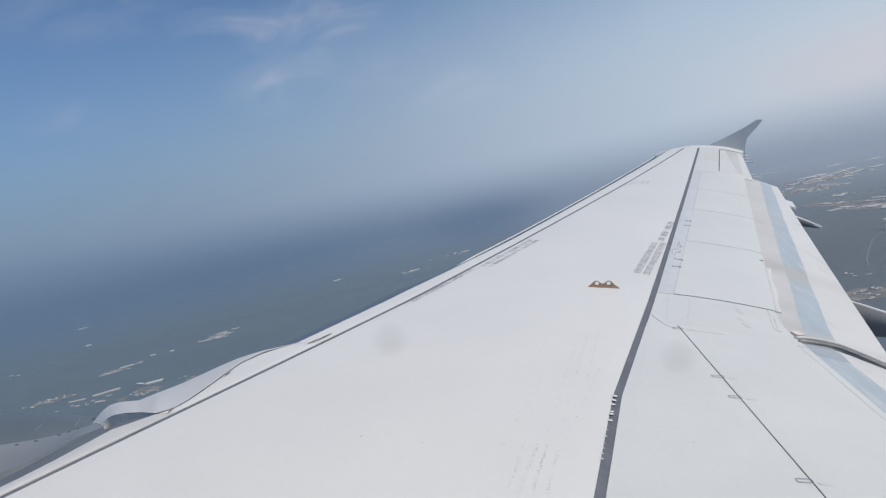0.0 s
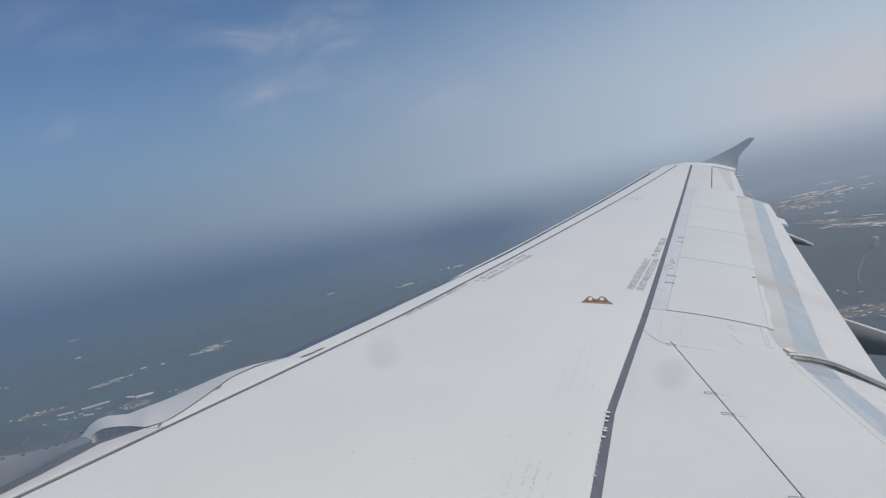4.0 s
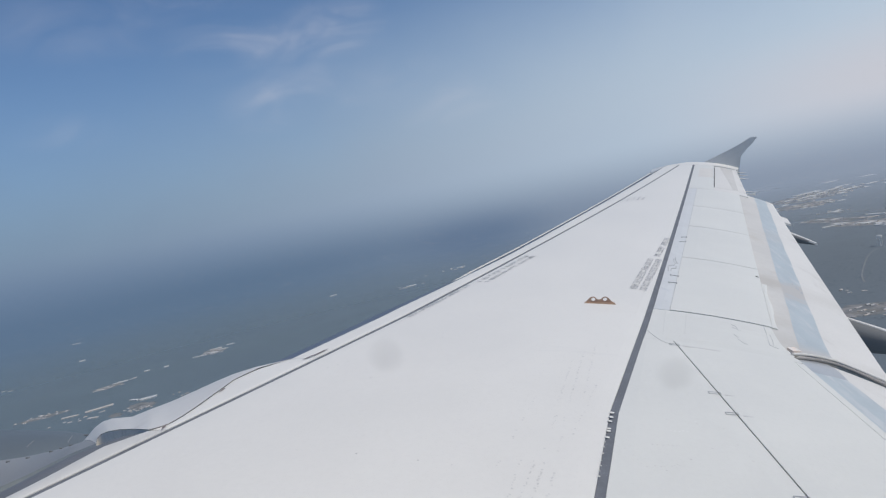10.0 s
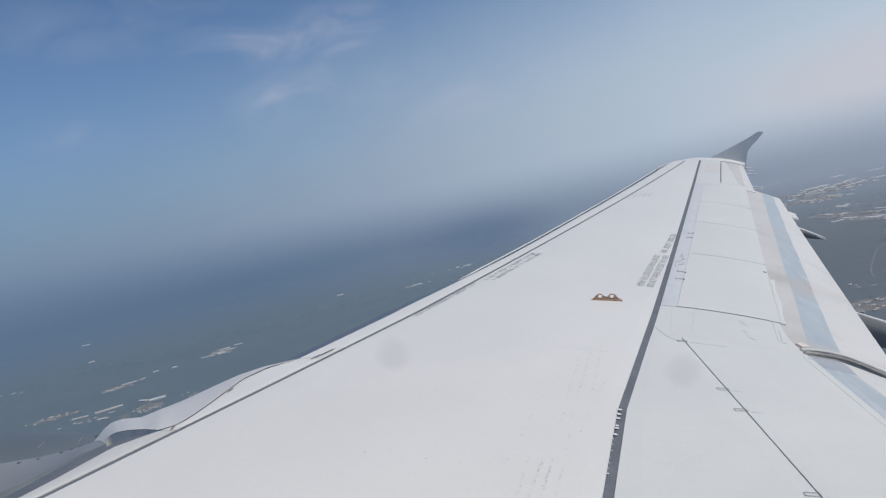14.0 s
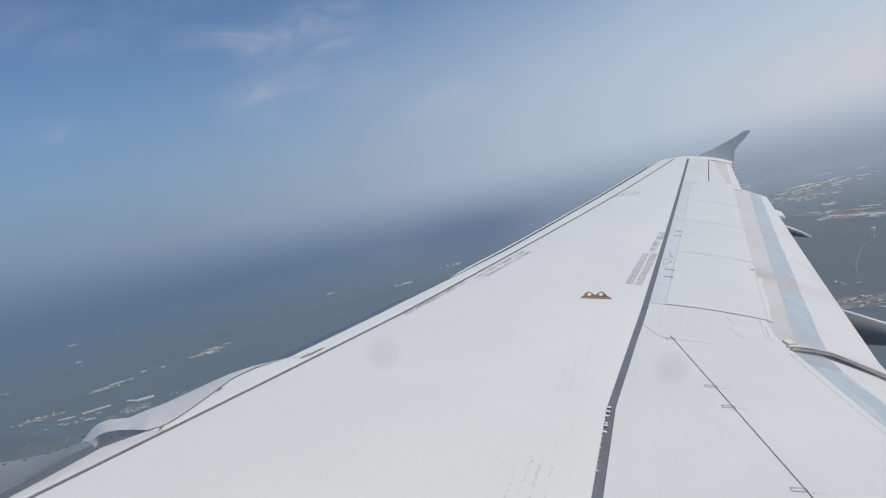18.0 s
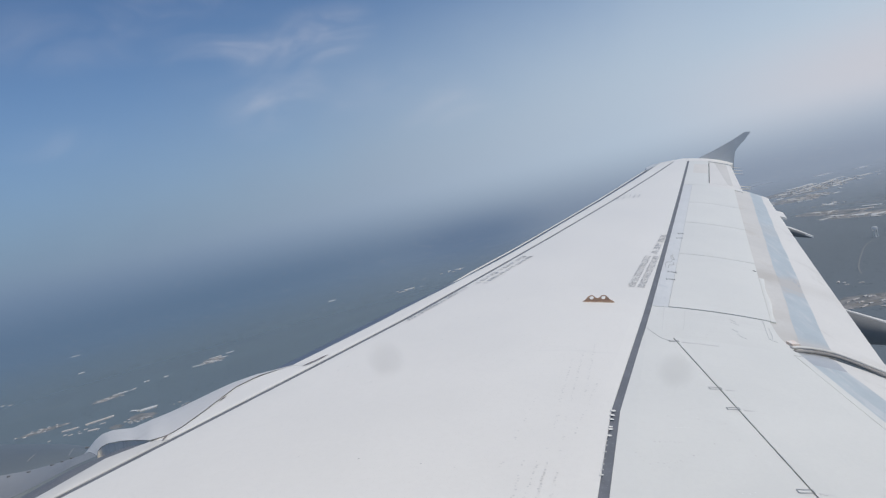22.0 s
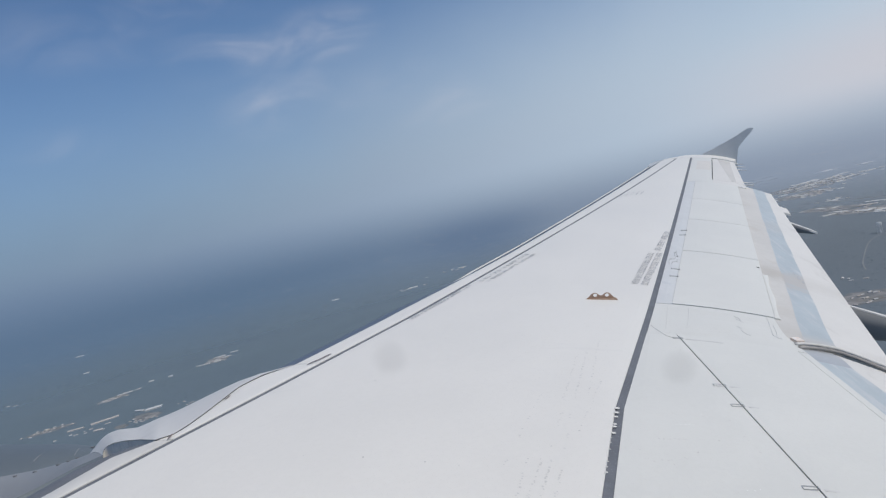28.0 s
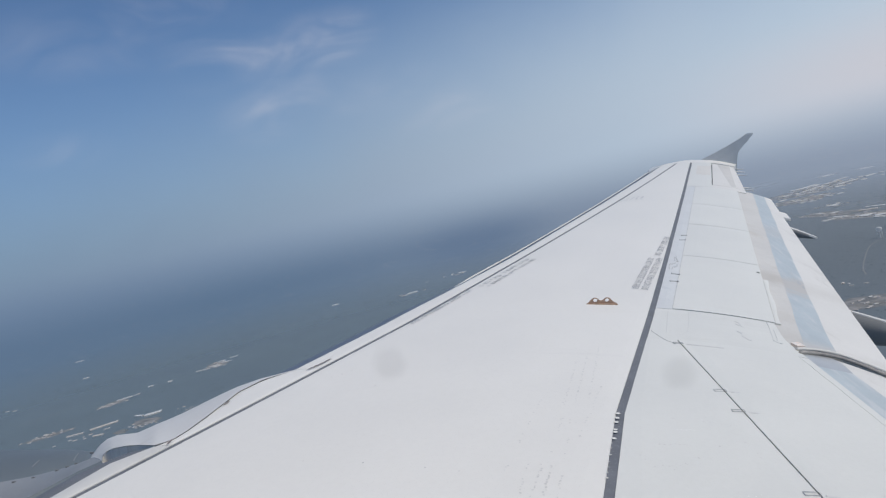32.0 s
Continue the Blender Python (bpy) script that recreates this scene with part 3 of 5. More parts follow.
def slat(y0, y1):
    """A slat run forward and down: a curved shell with thickness, its rear edge just above the slot."""
    vs, fs = [], []
    NJ, NI = 16, 12
    for j in range(NJ + 1):
        y = y0 + (y1 - y0) * j / NJ
        k = 1 - 0.5 * (y - 2) / 14.6
        nose = front(y) - 0.185 - 0.004 * max(0.0, y - 5)
        rise = -0.080 + 0.0115 * max(0.0, y - 9) - 0.035 * max(0.0, 8 - y)
        x0, z0 = front(y) - 0.37, ztop(nose, y) + rise
        for lay in (0, 1):
            for i in range(NI + 1):
                u = i / NI
                x = x0 - 0.36 * k * math.sin(1.75 * u) + (0.012 if lay else 0)
                z = z0 - 0.46 * k * u - 0.10 * k * u ** 2.6 - (0.012 if lay else 0)
                vs.append((x, y, z))
    row = 2 * (NI + 1)
    for j in range(NJ):
        for lay in (0, 1):
            for i in range(NI):
                a = j * row + lay * (NI + 1) + i
                q = (a, a + 1, a + row + 1, a + row)
                fs.append(q if lay else q[::-1])
        for i in (0, NI):
            a = j * row + i
            fs.append((a, a + NI + 1, a + NI + 1 + row, a + row))
    for j in (0, NJ):
        for i in range(NI):
            a = j * row + i
            fs.append((a, a + 1, a + NI + 2, a + NI + 1))
    shell = obj("slat", vs, fs, WHITE, airliner, "white leading edge slat, extended", True)
    # primed cove along the slat's rear edge, facing the slot, whose shade it is coloured in
    rim = [vs[j * row + NI + 1] for j in range(NJ + 1)]
    cove = [(x + a, y, z - b) for x, y, z in rim for a, b in ((-0.002, 0.001), (0.014, 0.03), (0.045, 0.085), (0.13, 0.16), (0.13, 0.17), (-0.002, 0.17))]
    obj("cove", cove, [(6 * j + i, 6 * j + 6 + i, 6 * j + 6 + (i + 1) % 6, 6 * j + (i + 1) % 6) for j in range(NJ) for i in range(6)], SLOTGREY, shell, "blue-grey primed rear cove of the slat, slot shade in its colour")


for y0, y1 in ((1.9, 4.7), (6.35, 8.6), (8.63, 11.1), (11.13, 13.7), (13.73, 15.42)):
    slat(y0, y1)

# fixed grey corner outboard of the last slat
CORNER = ((7.09, 15.38), (7.14, 15.70), (7.27, 16.02), (7.45, 16.30), (7.70, 16.48), (7.43, 16.0))
vs = [(x, y, ztop(x, y) + 0.004 - d) for d in (0.0, 0.10) for x, y in CORNER]
obj("slat_end_fairing", vs, [(0, 5, 4, 3, 2, 1), (6, 7, 8, 9, 10, 11)] + [(i, (i + 1) % 6, 6 + (i + 1) % 6, 6 + i) for i in range(6)], FENCE, airliner, "grey fixed corner of the leading edge at the tip")

# engine pylon over the leading edge: from the root seam over a crest and down the far side
PYLON = (((1.361, 4.90, 0.239), (1.076, 0.109, 5.2)), ((1.350, 4.93, 0.255), (1.040, 0.098, 5.3)), ((1.372, 4.93, 0.278), (0.988, 0.086, 5.45)),
         ((1.447, 4.88, 0.320), (0.970, 0.076, 5.55)), ((1.567, 4.80, 0.369), (1.000, 0.074)), ((1.710, 4.70, 0.418), (1.160, 0.088)),
         ((1.884, 4.541, 0.486), (1.304, 0.156)), ((1.953, 4.59, 0.493), (1.390, 0.192)), ((1.983, 4.685, 0.499), (1.466, 0.224)),
         ((2.010, 4.83, 0.506), (1.610, 0.290)), ((2.044, 5.07, 0.516), (1.755, 0.355)), ((2.062, 5.197, 0.522), (1.873, 0.404)),
         ((2.147, 5.36, 0.535), (2.019, 0.450)), ((2.30, 5.50, 0.548), (2.212, 0.495)), ((2.45, 5.58, 0.562), (2.40, 0.550)))
verts, faces = [], []
S = 14
rails = []
for k in range(4 * (len(PYLON) - 1) + 1):
    f = k / 4
    i = min(int(f), len(PYLON) - 2)
    g = f - i
    (ra, ca), (rb, cb) = PYLON[i], PYLON[i + 1]
    root = Vector(ra).lerp(Vector(rb), g)
    crest = Vector((ca[0], (ca + (5.6,))[2], ca[1])).lerp(Vector((cb[0], (cb + (5.6,))[2], cb[1])), g)
    rails.append(root)
    for s in range(S + 1):
        t = s / S
        if t < 0.65:
            u = t / 0.65
            q = root.lerp(crest, u)
            q.z += 0.035 * math.sin(math.pi * u) * (root - crest).length
        else:
            u = (t - 0.65) / 0.35
            q = crest + Vector((0.02 * u, 0.32 * math.sin(u * 1.57), -0.45 * (1 - math.cos(u * 1.57))))
        verts.append(q)
n = len(rails)
for k in range(n - 1):
    for s in range(S):
        a = k * (S + 1) + s
        faces.append((a, a + 1, a + S + 2, a + S + 1))
obj("pylon", verts, faces, PYLONWHITE, airliner, "white engine pylon fairing over the leading edge", True)
side = rails[:25]
verts = [(q.x, q.y, q.z - 0.004) for q in side] + [(q.x + 0.05, q.y - 0.01, q.z - 0.36) for q in side]
obj("pylon_side", verts, [(k, k + 1, k + 1 + len(side), k + len(side)) for k in range(len(side) - 1)], PYLONSIDE, airliner, "grey inboard side of the pylon", True)


# engine nacelle
def revolve(name, prof, centre, sides, material, label, a0=0.0, a1=360.0):
    vs, fs = [], []
    full = abs(a1 - a0) >= 360
    cols = sides if full else sides + 1
    for x, r in prof:
        for i in range(cols):
            an = radians(a0 + (a1 - a0) * i / sides)
            vs.append((x, centre[0] + r * math.sin(an), centre[1] + r * math.cos(an)))
    for k in range(len(prof) - 1):
        for i in range(sides):
            a, b = k * cols + i, k * cols + (i + 1) % cols
            fs.append((a, b, b + cols, a + cols))
    return obj(name, vs, fs, material, airliner, label, True)


nacelle = revolve("engine_nacelle", [(-3.1, 0.92), (-3.2, 1.0), (-3.1, 1.06), (-2.6, 1.10), (-1.6, 1.12), (-0.6, 1.125), (0.2, 1.12), (0.95, 1.04), (0.93, 1.0), (-0.5, 1.0)],
                  (5.75, -1.30), 64, NACELLE, "blue-grey engine nacelle below the wing")
# paler fairing that sweeps from the pylon's end along the cowl, with a row of latches near its upper edge
SWEEP = (((0.285, -0.069), (0.514, -0.029), (0.716, 0.006), (0.864, 0.042), (0.997, 0.081), (1.076, 0.109)),
         ((0.533, -0.136), (0.751, -0.039), (0.906, 0.029), (1.058, 0.102), (1.208, 0.176), (1.361, 0.239)))


def sweep(u):
    i = min(int(u * 5), 4)
    g = u * 5 - i
    (xa, za), (xb, zb) = SWEEP[0][i:i + 2]
    (xc, zc), (xd, zd) = SWEEP[1][i:i + 2]
    return Vector((xa + (xb - xa) * g, 5.2, za + (zb - za) * g)), Vector((xc + (xd - xc) * g, 4.9, zc + (zd - zc) * g))


verts, faces = [], []
for k in range(25):
    top, low = sweep(k / 24)
    for i in range(9):
        t = i / 8
        q = top.lerp(low, t)
        verts.append((q.x, q.y, q.z + 0.012 * math.sin(math.pi * t)))
for k in range(24):
    for i in range(8):
        a = k * 9 + i
        faces.append((a, a + 9, a + 10, a + 1))
obj("cowl_panel", verts, faces, FAIRING, nacelle, "paler grey fairing panel along the cowl", True)
for u in (0.265, 0.40, 0.61, 0.71, 0.80):
    top, low = sweep(u)
    q = top.lerp(low, 0.16) + Vector((0, 0, 0.008))
    vs, fs = tube([(q.x - 0.010, q.y, q.z), (q.x + 0.010, q.y, q.z)], 0.006, 8)
    obj("latch", vs, fs, LOWCOWL, nacelle, "grey cowl latch")
vs, fs = tube([(1.035, 5.28, 0.112), (1.055, 5.28, 0.114)], 0.006, 8)
obj("latch", vs, fs, LOWCOWL, nacelle, "grey cowl latch")
# pale scuffs on the crown of the cowl
for a, b in (((0.286, 5.724), (0.263, 5.832)), ((0.493, 5.867), (0.409, 6.045))):
    pts = []
    for k in range(7):
        x, y = a[0] + (b[0] - a[0]) * k / 6, a[1] + (b[1] - a[1]) * k / 6
        pts.append((x, y, -1.30 + math.sqrt((1.12 - 0.1067 * (x - 0.2)) ** 2 - (y - 5.75) ** 2)))
    vs, fs = tube(pts, 0.003, 6)
    obj("scuff", vs, fs, FAIRING, nacelle, "pale scuff on the cowl")
revolve("core_cowl", [(-0.5, 0.9), (0.6, 0.72), (1.4, 0.5), (1.42, 0.46), (0.0, 0.5)], (5.75, -1.3), 40, COWL, "grey engine core cowl")
# ---- cabin: fuselage side with the window that the camera looks through ----
fuselage = new("cabin_wall")
fuselage.matrix_world = AC
tagged(fuselage, "cream-lined curved cabin wall with a rounded window opening", "wall", kind="structure")
WX, WZ, FC, FR = 3.528, 1.752, 1.25, 1.862


def wall_point(x, z, r):
    return (x, math.sqrt(max(0.0, r * r - (z - FC) ** 2)), z)


XS = [-1.0, 0.5, 2.0, 3.0, WX - 0.155, WX - 0.08, WX, WX + 0.08, WX + 0.155, 4.0, 5.5, 7.0, 8.5]
ZS = [-0.3, 0.2, 0.7, 1.2, WZ - 0.16, WZ - 0.1, WZ, WZ + 0.1, WZ + 0.16, 2.1, 2.4, 2.7, 2.9, 3.05]
verts, faces = [], []
for r in (FR, FR - 0.03):
    verts += [wall_point(x, z, r) for z in ZS for x in XS]
half = len(XS) * len(ZS)
for k in range(len(ZS) - 1):
    for i in range(len(XS) - 1):
        if 4 <= i <= 7 and 4 <= k <= 7:
            continue
        a = k * len(XS) + i
        q = (a, a + 1, a + len(XS) + 1, a + len(XS))
        faces.append(q[::-1])
        faces.append(tuple(half + v for v in q))
obj("wall_panel", verts, faces, CABIN, fuselage)
# rounded window ring that closes the opening's edge
verts, faces = [], []
RN = 40
for i in range(RN):
    an = 2 * math.pi * i / RN
    sx = abs(math.cos(an)) ** 0.6 * (1 if math.cos(an) >= 0 else -1)
    sz = abs(math.sin(an)) ** 0.6 * (1 if math.sin(an) >= 0 else -1)
    for k, (grow, dr) in enumerate(((1.0, -0.045), (1.0, 0.004), (1.3, 0.004), (1.3, -0.045))):
        verts.append(wall_point(WX + sx * 0.152 * grow, WZ + sz * 0.157 * grow, FR + dr))
for i in range(RN):
    for k in range(4):
        a, b = i * 4 + k, i * 4 + (k + 1) % 4
        c, d = ((i + 1) % RN) * 4 + (k + 1) % 4, ((i + 1) % RN) * 4 + k
        faces.append((a, b, c, d))
obj("window_frame", verts, faces, CABIN, fuselage, "rounded window ring", True)
pane = obj("window_pane", [wall_point(WX + sx * 0.16, WZ + sz * 0.165, FR - 0.006) for sx, sz in ((-1, -1), (1, -1), (1, 1), (-1, 1))], [(0, 1, 2, 3)], GLASS, fuselage, "clear acrylic window pane")
pane.visible_shadow = False
for x, z in ((3.5288, 1.7322), (3.5845, 1.7290)):
    q = Vector((x, 1.775, z))
    disc = [(0.0058 * math.cos(2 * math.pi * i / 20), 0, 0.0058 * math.sin(2 * math.pi * i / 20)) for i in range(20)]
    s = obj("smudge", disc, [tuple(range(20))], SMUDGE, fuselage, "faint greasy smudge on the pane")
    s.matrix_basis = Matrix.Translation(q) @ Matrix.Scale(0.85, 4)
    s.visible_shadow = False
for nm, y0, z0, y1, z1 in (("cabin_ceiling", -1.0, 3.05, 0.62, 3.05), ("cabin_floor", -1.0, -0.3, 1.02, -0.3), ("aisle_wall", -1.0, -0.3, -1.0, 3.05)):
    obj(nm, [(-1, y0, z0), (8.5, y0, z0), (8.5, y1, z1), (-1, y1, z1)], [(0, 1, 2, 3)], CABIN, fuselage)
for x in (-1.0, 8.5):
    obj("end_wall", [(x, -1, -0.3), (x, 1.02, -0.3), (x, 1.85, 1.25), (x, 0.62, 3.05), (x, -1, 3.05)], [(0, 1, 2, 3, 4)], CABIN, fuselage)

# ---- small things on the wing ----
# tie-down bracket, two rings on a foot
by, bz = 6.665, ztop(4.46, 6.665)


def block(x0, x1, y0, y1, z0, z1, inset=0.0):
    """A box whose top is drawn in by inset along x."""
    vs = [(x0, y0, z0), (x1, y0, z0), (x1, y1, z0), (x0, y1, z0),
          (x0 + inset, y0, z1), (x1 - inset, y0, z1), (x1 - inset, y1, z1), (x0 + inset, y1, z1)]
    return vs, [(3, 2, 1, 0), (4, 5, 6, 7), (0, 1, 5, 4), (1, 2, 6, 5), (2, 3, 7, 6), (3, 0, 4, 7)]


vs, fs = block(4.325, 4.592, by - 0.022, by + 0.022, bz - 0.015, bz + 0.004, 0.012)
bracket = obj("hoist_bracket", vs, fs, BRONZE, airliner, "bronze two-eyed hoisting bracket on the wing")
bm = bmesh.new()
HUMP = ((0.0, 0.0), (0.022, 0.014), (0.048, 0.044), (0.062, 0.053), (0.080, 0.056), (0.096, 0.051), (0.112, 0.034), (0.130, 0.027))
outer = [(4.342 + u * 0.9, w) for u, w in HUMP] + [(4.576 - u * 0.9, w) for u, w in HUMP[-2::-1]]
loops = [outer] + [[(ex + 0.017 * math.cos(i * math.pi / 8), 0.031 + 0.016 * math.sin(i * math.pi / 8)) for i in range(16)] for ex in (4.413, 4.505)]
edges = []
for lp in loops:
    ring = [bm.verts.new((x, by - 0.005, bz + 0.003 + z * 0.86)) for x, z in lp]
    edges += [bm.edges.new((ring[i], ring[(i + 1) % len(ring)])) for i in range(len(ring))]
flat = bmesh.ops.triangle_fill(bm, edges=edges, use_beauty=True, use_dissolve=False)
ext = bmesh.ops.extrude_face_region(bm, geom=[f for f in flat["geom"] if isinstance(f, bmesh.types.BMFace)])
bmesh.ops.translate(bm, verts=[v for v in ext["geom"] if isinstance(v, bmesh.types.BMVert)], vec=(0, 0.010, 0))
bmesh.ops.recalc_face_normals(bm, faces=bm.faces)
part("eye_plate", bm, BRONZE, bracket, "upright bronze plate with two round eyes")
# stencilled words along the walkway
def stencil(words, x, y, angle, height, spread, flip, label):
    cu = bpy.data.curves.new("stencil", "FONT")
    cu.body = words
    cu.size = 1.0
    cu.space_character = 1.08
    tmp = new("stencil_source", cu)
    bpy.context.view_layer.update()
    me = bpy.data.meshes.new_from_object(tmp.evaluated_get(bpy.context.evaluated_depsgraph_get()))
    bpy.data.objects.remove(tmp)
    xs = [v.co.x for v in me.vertices]
    width = max(xs) - min(xs)
    ca, sa = math.cos(angle), math.sin(angle)
    for v in me.vertices:
        u, w = (v.co.x - min(xs)) / width * spread, v.co.y * height / 0.70
        if flip:
            u, w = spread - u, height - w
        px, py = x + u * ca - w * sa, y + u * sa + w * ca
        v.co = (px, py, ztop(px, py) + 0.004)
    me.name = "stencil"
    me.materials.clear()
    me.materials.append(INK)
    ob = new("stencil", me)
    ob.parent = airliner
    ob["label"] = label
    return ob


WALK_ANGLE = math.atan2(1.143, 0.449)
stencil("DO NOT WALK OUTSIDE THIS AREA", 4.848, 7.07, WALK_ANGLE, 0.060, 1.15, True, "grey stencilled warning words")
stencil("DO NOT WALK OUTSIDE THIS AREA", 4.928, 7.06, WALK_ANGLE, 0.060, 1.18, False, "grey stencilled warning words")


LIGHTINK = surface("grey_stencil_ink", (0.42, 0.43, 0.45), 0.7, vary=0.2, scale=20)


def bars(x, y, angle, length, height, n, seed, material, name="stencil_bars"):
    """Writing too small to read: short bars in a line."""
    rnd = random.Random(seed)
    vs, fs = [], []
    ca, sa = math.cos(angle), math.sin(angle)
    u = 0.0
    step = length / n
    for k in range(n):
        if rnd.random() < 0.07:
            u += step
            continue
        for du0, du1, w0, w1 in ((0.08, 0.34, rnd.choice((0.0, 0.5)), rnd.choice((0.55, 1.0))), (0.46, 0.74, rnd.choice((0.0, 0.4)), rnd.choice((0.45, 1.0))),
                                 (0.2, 0.7, 0.82, 1.0), (0.2, 0.7, 0.0, 0.18))[:rnd.choice((2, 3, 4))]:
            if w1 <= w0:
                continue
            a = len(vs)
            for du, dv in ((du0, w0), (du1, w0), (du1, w1), (du0, w1)):
                px, py = x + (u + du * step) * ca - dv * height * sa, y + (u + du * step) * sa + dv * height * ca
                vs.append((px, py, ztop(px, py) + 0.003))
            fs.append((a, a + 1, a + 2, a + 3))
        u += step
    return tagged(obj(name, vs, fs, material, airliner, "row of faded stencil marks"), kind="stuff")


bars(5.365, 8.27, WALK_ANGLE - 0.005, 0.95, 0.060, 27, 1, LIGHTINK)
LE_ANGLE = math.atan2(0.967, 0.492)
bars(2.985, 6.30, LE_ANGLE, 0.97, 0.040, 31, 2, LIGHTINK)
bars(3.518, 7.275, LE_ANGLE, 1.12, 0.040, 31, 3, LIGHTINK)
bars(3.585, 7.255, LE_ANGLE, 1.10, 0.040, 31, 4, LIGHTINK)
for k in range(5):
    bars(5.70 + 0.09 * k, 11.72 + 0.035 * k, 1.20, 0.36, 0.026, 5, 10 + k, FAINT)

STREAK = surface("faint_grey_streak", (0.655, 0.65, 0.64), 0.5, vary=0.03, scale=6)
# tick marks and traces of sealant on the hinge strip
for x0, y0, x1, y1 in ((5.885, 9.275, 5.951, 9.297), (5.793, 9.034, 5.865, 9.057), (5.29, 7.625, 5.359, 7.612), (5.206, 7.38, 5.277, 7.386)):
    vs, fs = ribbon_on_wing([(x0, y0), ((x0 + x1) / 2, (y0 + y1) / 2 + 0.004), (x1, y1)], 0.0035, 0.001, 4)
    obj("tick_mark", vs, fs, LIGHTINK, airliner)
    for x, y in ((x0, y0), (x1, y1)):
        vs, fs = ribbon_on_wing([(x - 0.004, y - 0.018), (x, y), (x + 0.004, y + 0.018)], 0.005, 0.001, 4)
        obj("tick_end", vs, fs, INK, airliner)
for path in (((5.312, 7.776), (5.345, 7.90), (5.37, 7.963), (5.40, 7.972), (5.424, 7.979), (5.445, 8.03), (5.461, 8.069), (5.486, 8.077)), ((5.486, 8.077), (5.50, 8.19), (5.534, 8.298)),
             ((5.335, 7.77), (5.365, 7.86), (5.415, 7.875), (5.44, 7.96)), ((5.46, 8.10), (5.49, 8.22), (5.51, 8.23))):
    vs, fs = ribbon_on_wing(list(path), 0.0032, 0.0005, 20)
    obj("sealant_loop", vs, fs, FAINT, airliner, "looped grey trace of sealant")
for x0, y0, x1 in ((4.783, 5.845, 4.852), (4.796, 5.125, 4.866), (4.803, 4.885, 4.872), (4.815, 4.165, 4.885)):
    vs, fs = ribbon_on_wing([(x0, y0), (x1, y0 + 0.012), (x1, y0 + 0.034), (x0, y0 + 0.024), (x0, y0)], 0.0016, 0.002, 16)
    obj("hinge_bracket_mark", vs, fs, LIGHTINK, airliner, "small dark outlined hinge access mark")
    panel("hinge_streak", const(x1 + 0.02), const(x1 + 0.26), y0 + 0.008, y0 + 0.02, STREAK, "faint grey streak behind the hinge", lift=0.0045, thick=0.002, nx=3, ny=1)
for path in (((5.414, 6.442), (5.437, 6.425), (5.461, 6.40)), ((5.43, 6.50), (5.455, 6.47), (5.45, 6.42)), ((5.361, 6.27), (5.385, 6.236)),
             ((5.36, 6.18), (5.372, 6.12), (5.394, 6.099)), ((5.714, 6.60), (5.69, 6.50), (5.64, 6.35), (5.60, 6.23), (5.583, 6.18)), ((5.70, 6.45), (5.675, 6.36), (5.645, 6.27), (5.616, 6.198)),
             ((5.59, 6.20), (5.60, 6.155), (5.63, 6.15))):
    vs, fs = ribbon_on_wing(list(path), 0.0016, 0.0005, 10)
    obj("sealant_trace", vs, fs, OLDSEAL, airliner, "thin grey sealant trace")
for path in (((4.972, 6.62), (4.90, 6.40), (4.84, 6.20), (4.79, 6.04)), ((5.110, 6.56), (5.05, 6.37), (4.99, 6.20), (4.955, 6.11))):
    vs, fs = ribbon_on_wing(list(path), 0.0014, 0.0003, 12)
    obj("panel_line", vs, fs, STREAK, airliner, "faint panel joint")
vs, fs = ribbon_on_wing([(4.70, 6.10), (4.72, 6.0), (4.75, 5.90), (4.80, 5.86)], 0.0012, 0.0, 10)
obj("sealant_trace", vs, fs, FAINT, airliner, "thin grey sealant trace")

# chipped white edge along the inboard stripe
rnd = random.Random(8)
for k in range(13):
    y = 4.775 - 0.05 * k - rnd.uniform(0, 0.03)
    big = k < 6
    x = stripe(y) + (-0.0125 if big else -0.0205)
    r = (0.0092 if big else 0.0055) * rnd.uniform(0.6, 1.2)
    vs = [(x + r * 1.35 * math.cos(2 * math.pi * i / 10) * rnd.uniform(0.9, 1.1), y + r * math.sin(2 * math.pi * i / 10), 0) for i in range(10)]
    vs = [(a, b, ztop(a, b) + 0.0015) for a, b, c in vs]
    obj("paint_chip", vs, [tuple(range(10))], WHITE, airliner)


# rows of fasteners and small specks in the paint
def dots(name, rows, size, material, label, seed):
    rnd = random.Random(seed)
    vs, fs = [], []
    for x0, y0, x1, y1, n, keep in rows:
        for k in range(n):
            if rnd.random() > keep:
                continue
            u = k / max(1, n - 1)
            x, y = x0 + (x1 - x0) * u + rnd.gauss(0, 0.003), y0 + (y1 - y0) * u + rnd.gauss(0, 0.004)
            r = size * rnd.uniform(0.6, 1.25)
            a = len(vs)
            for i in range(6):
                px, py = x + r * math.cos(i * 1.0472), y + r * math.sin(i * 1.0472)
                vs.append((px, py, ztop(px, py) + 0.0012))
            fs.append(tuple(range(a, a + 6)))
    return tagged(obj(name, vs, fs, material, airliner, label), kind="stuff")


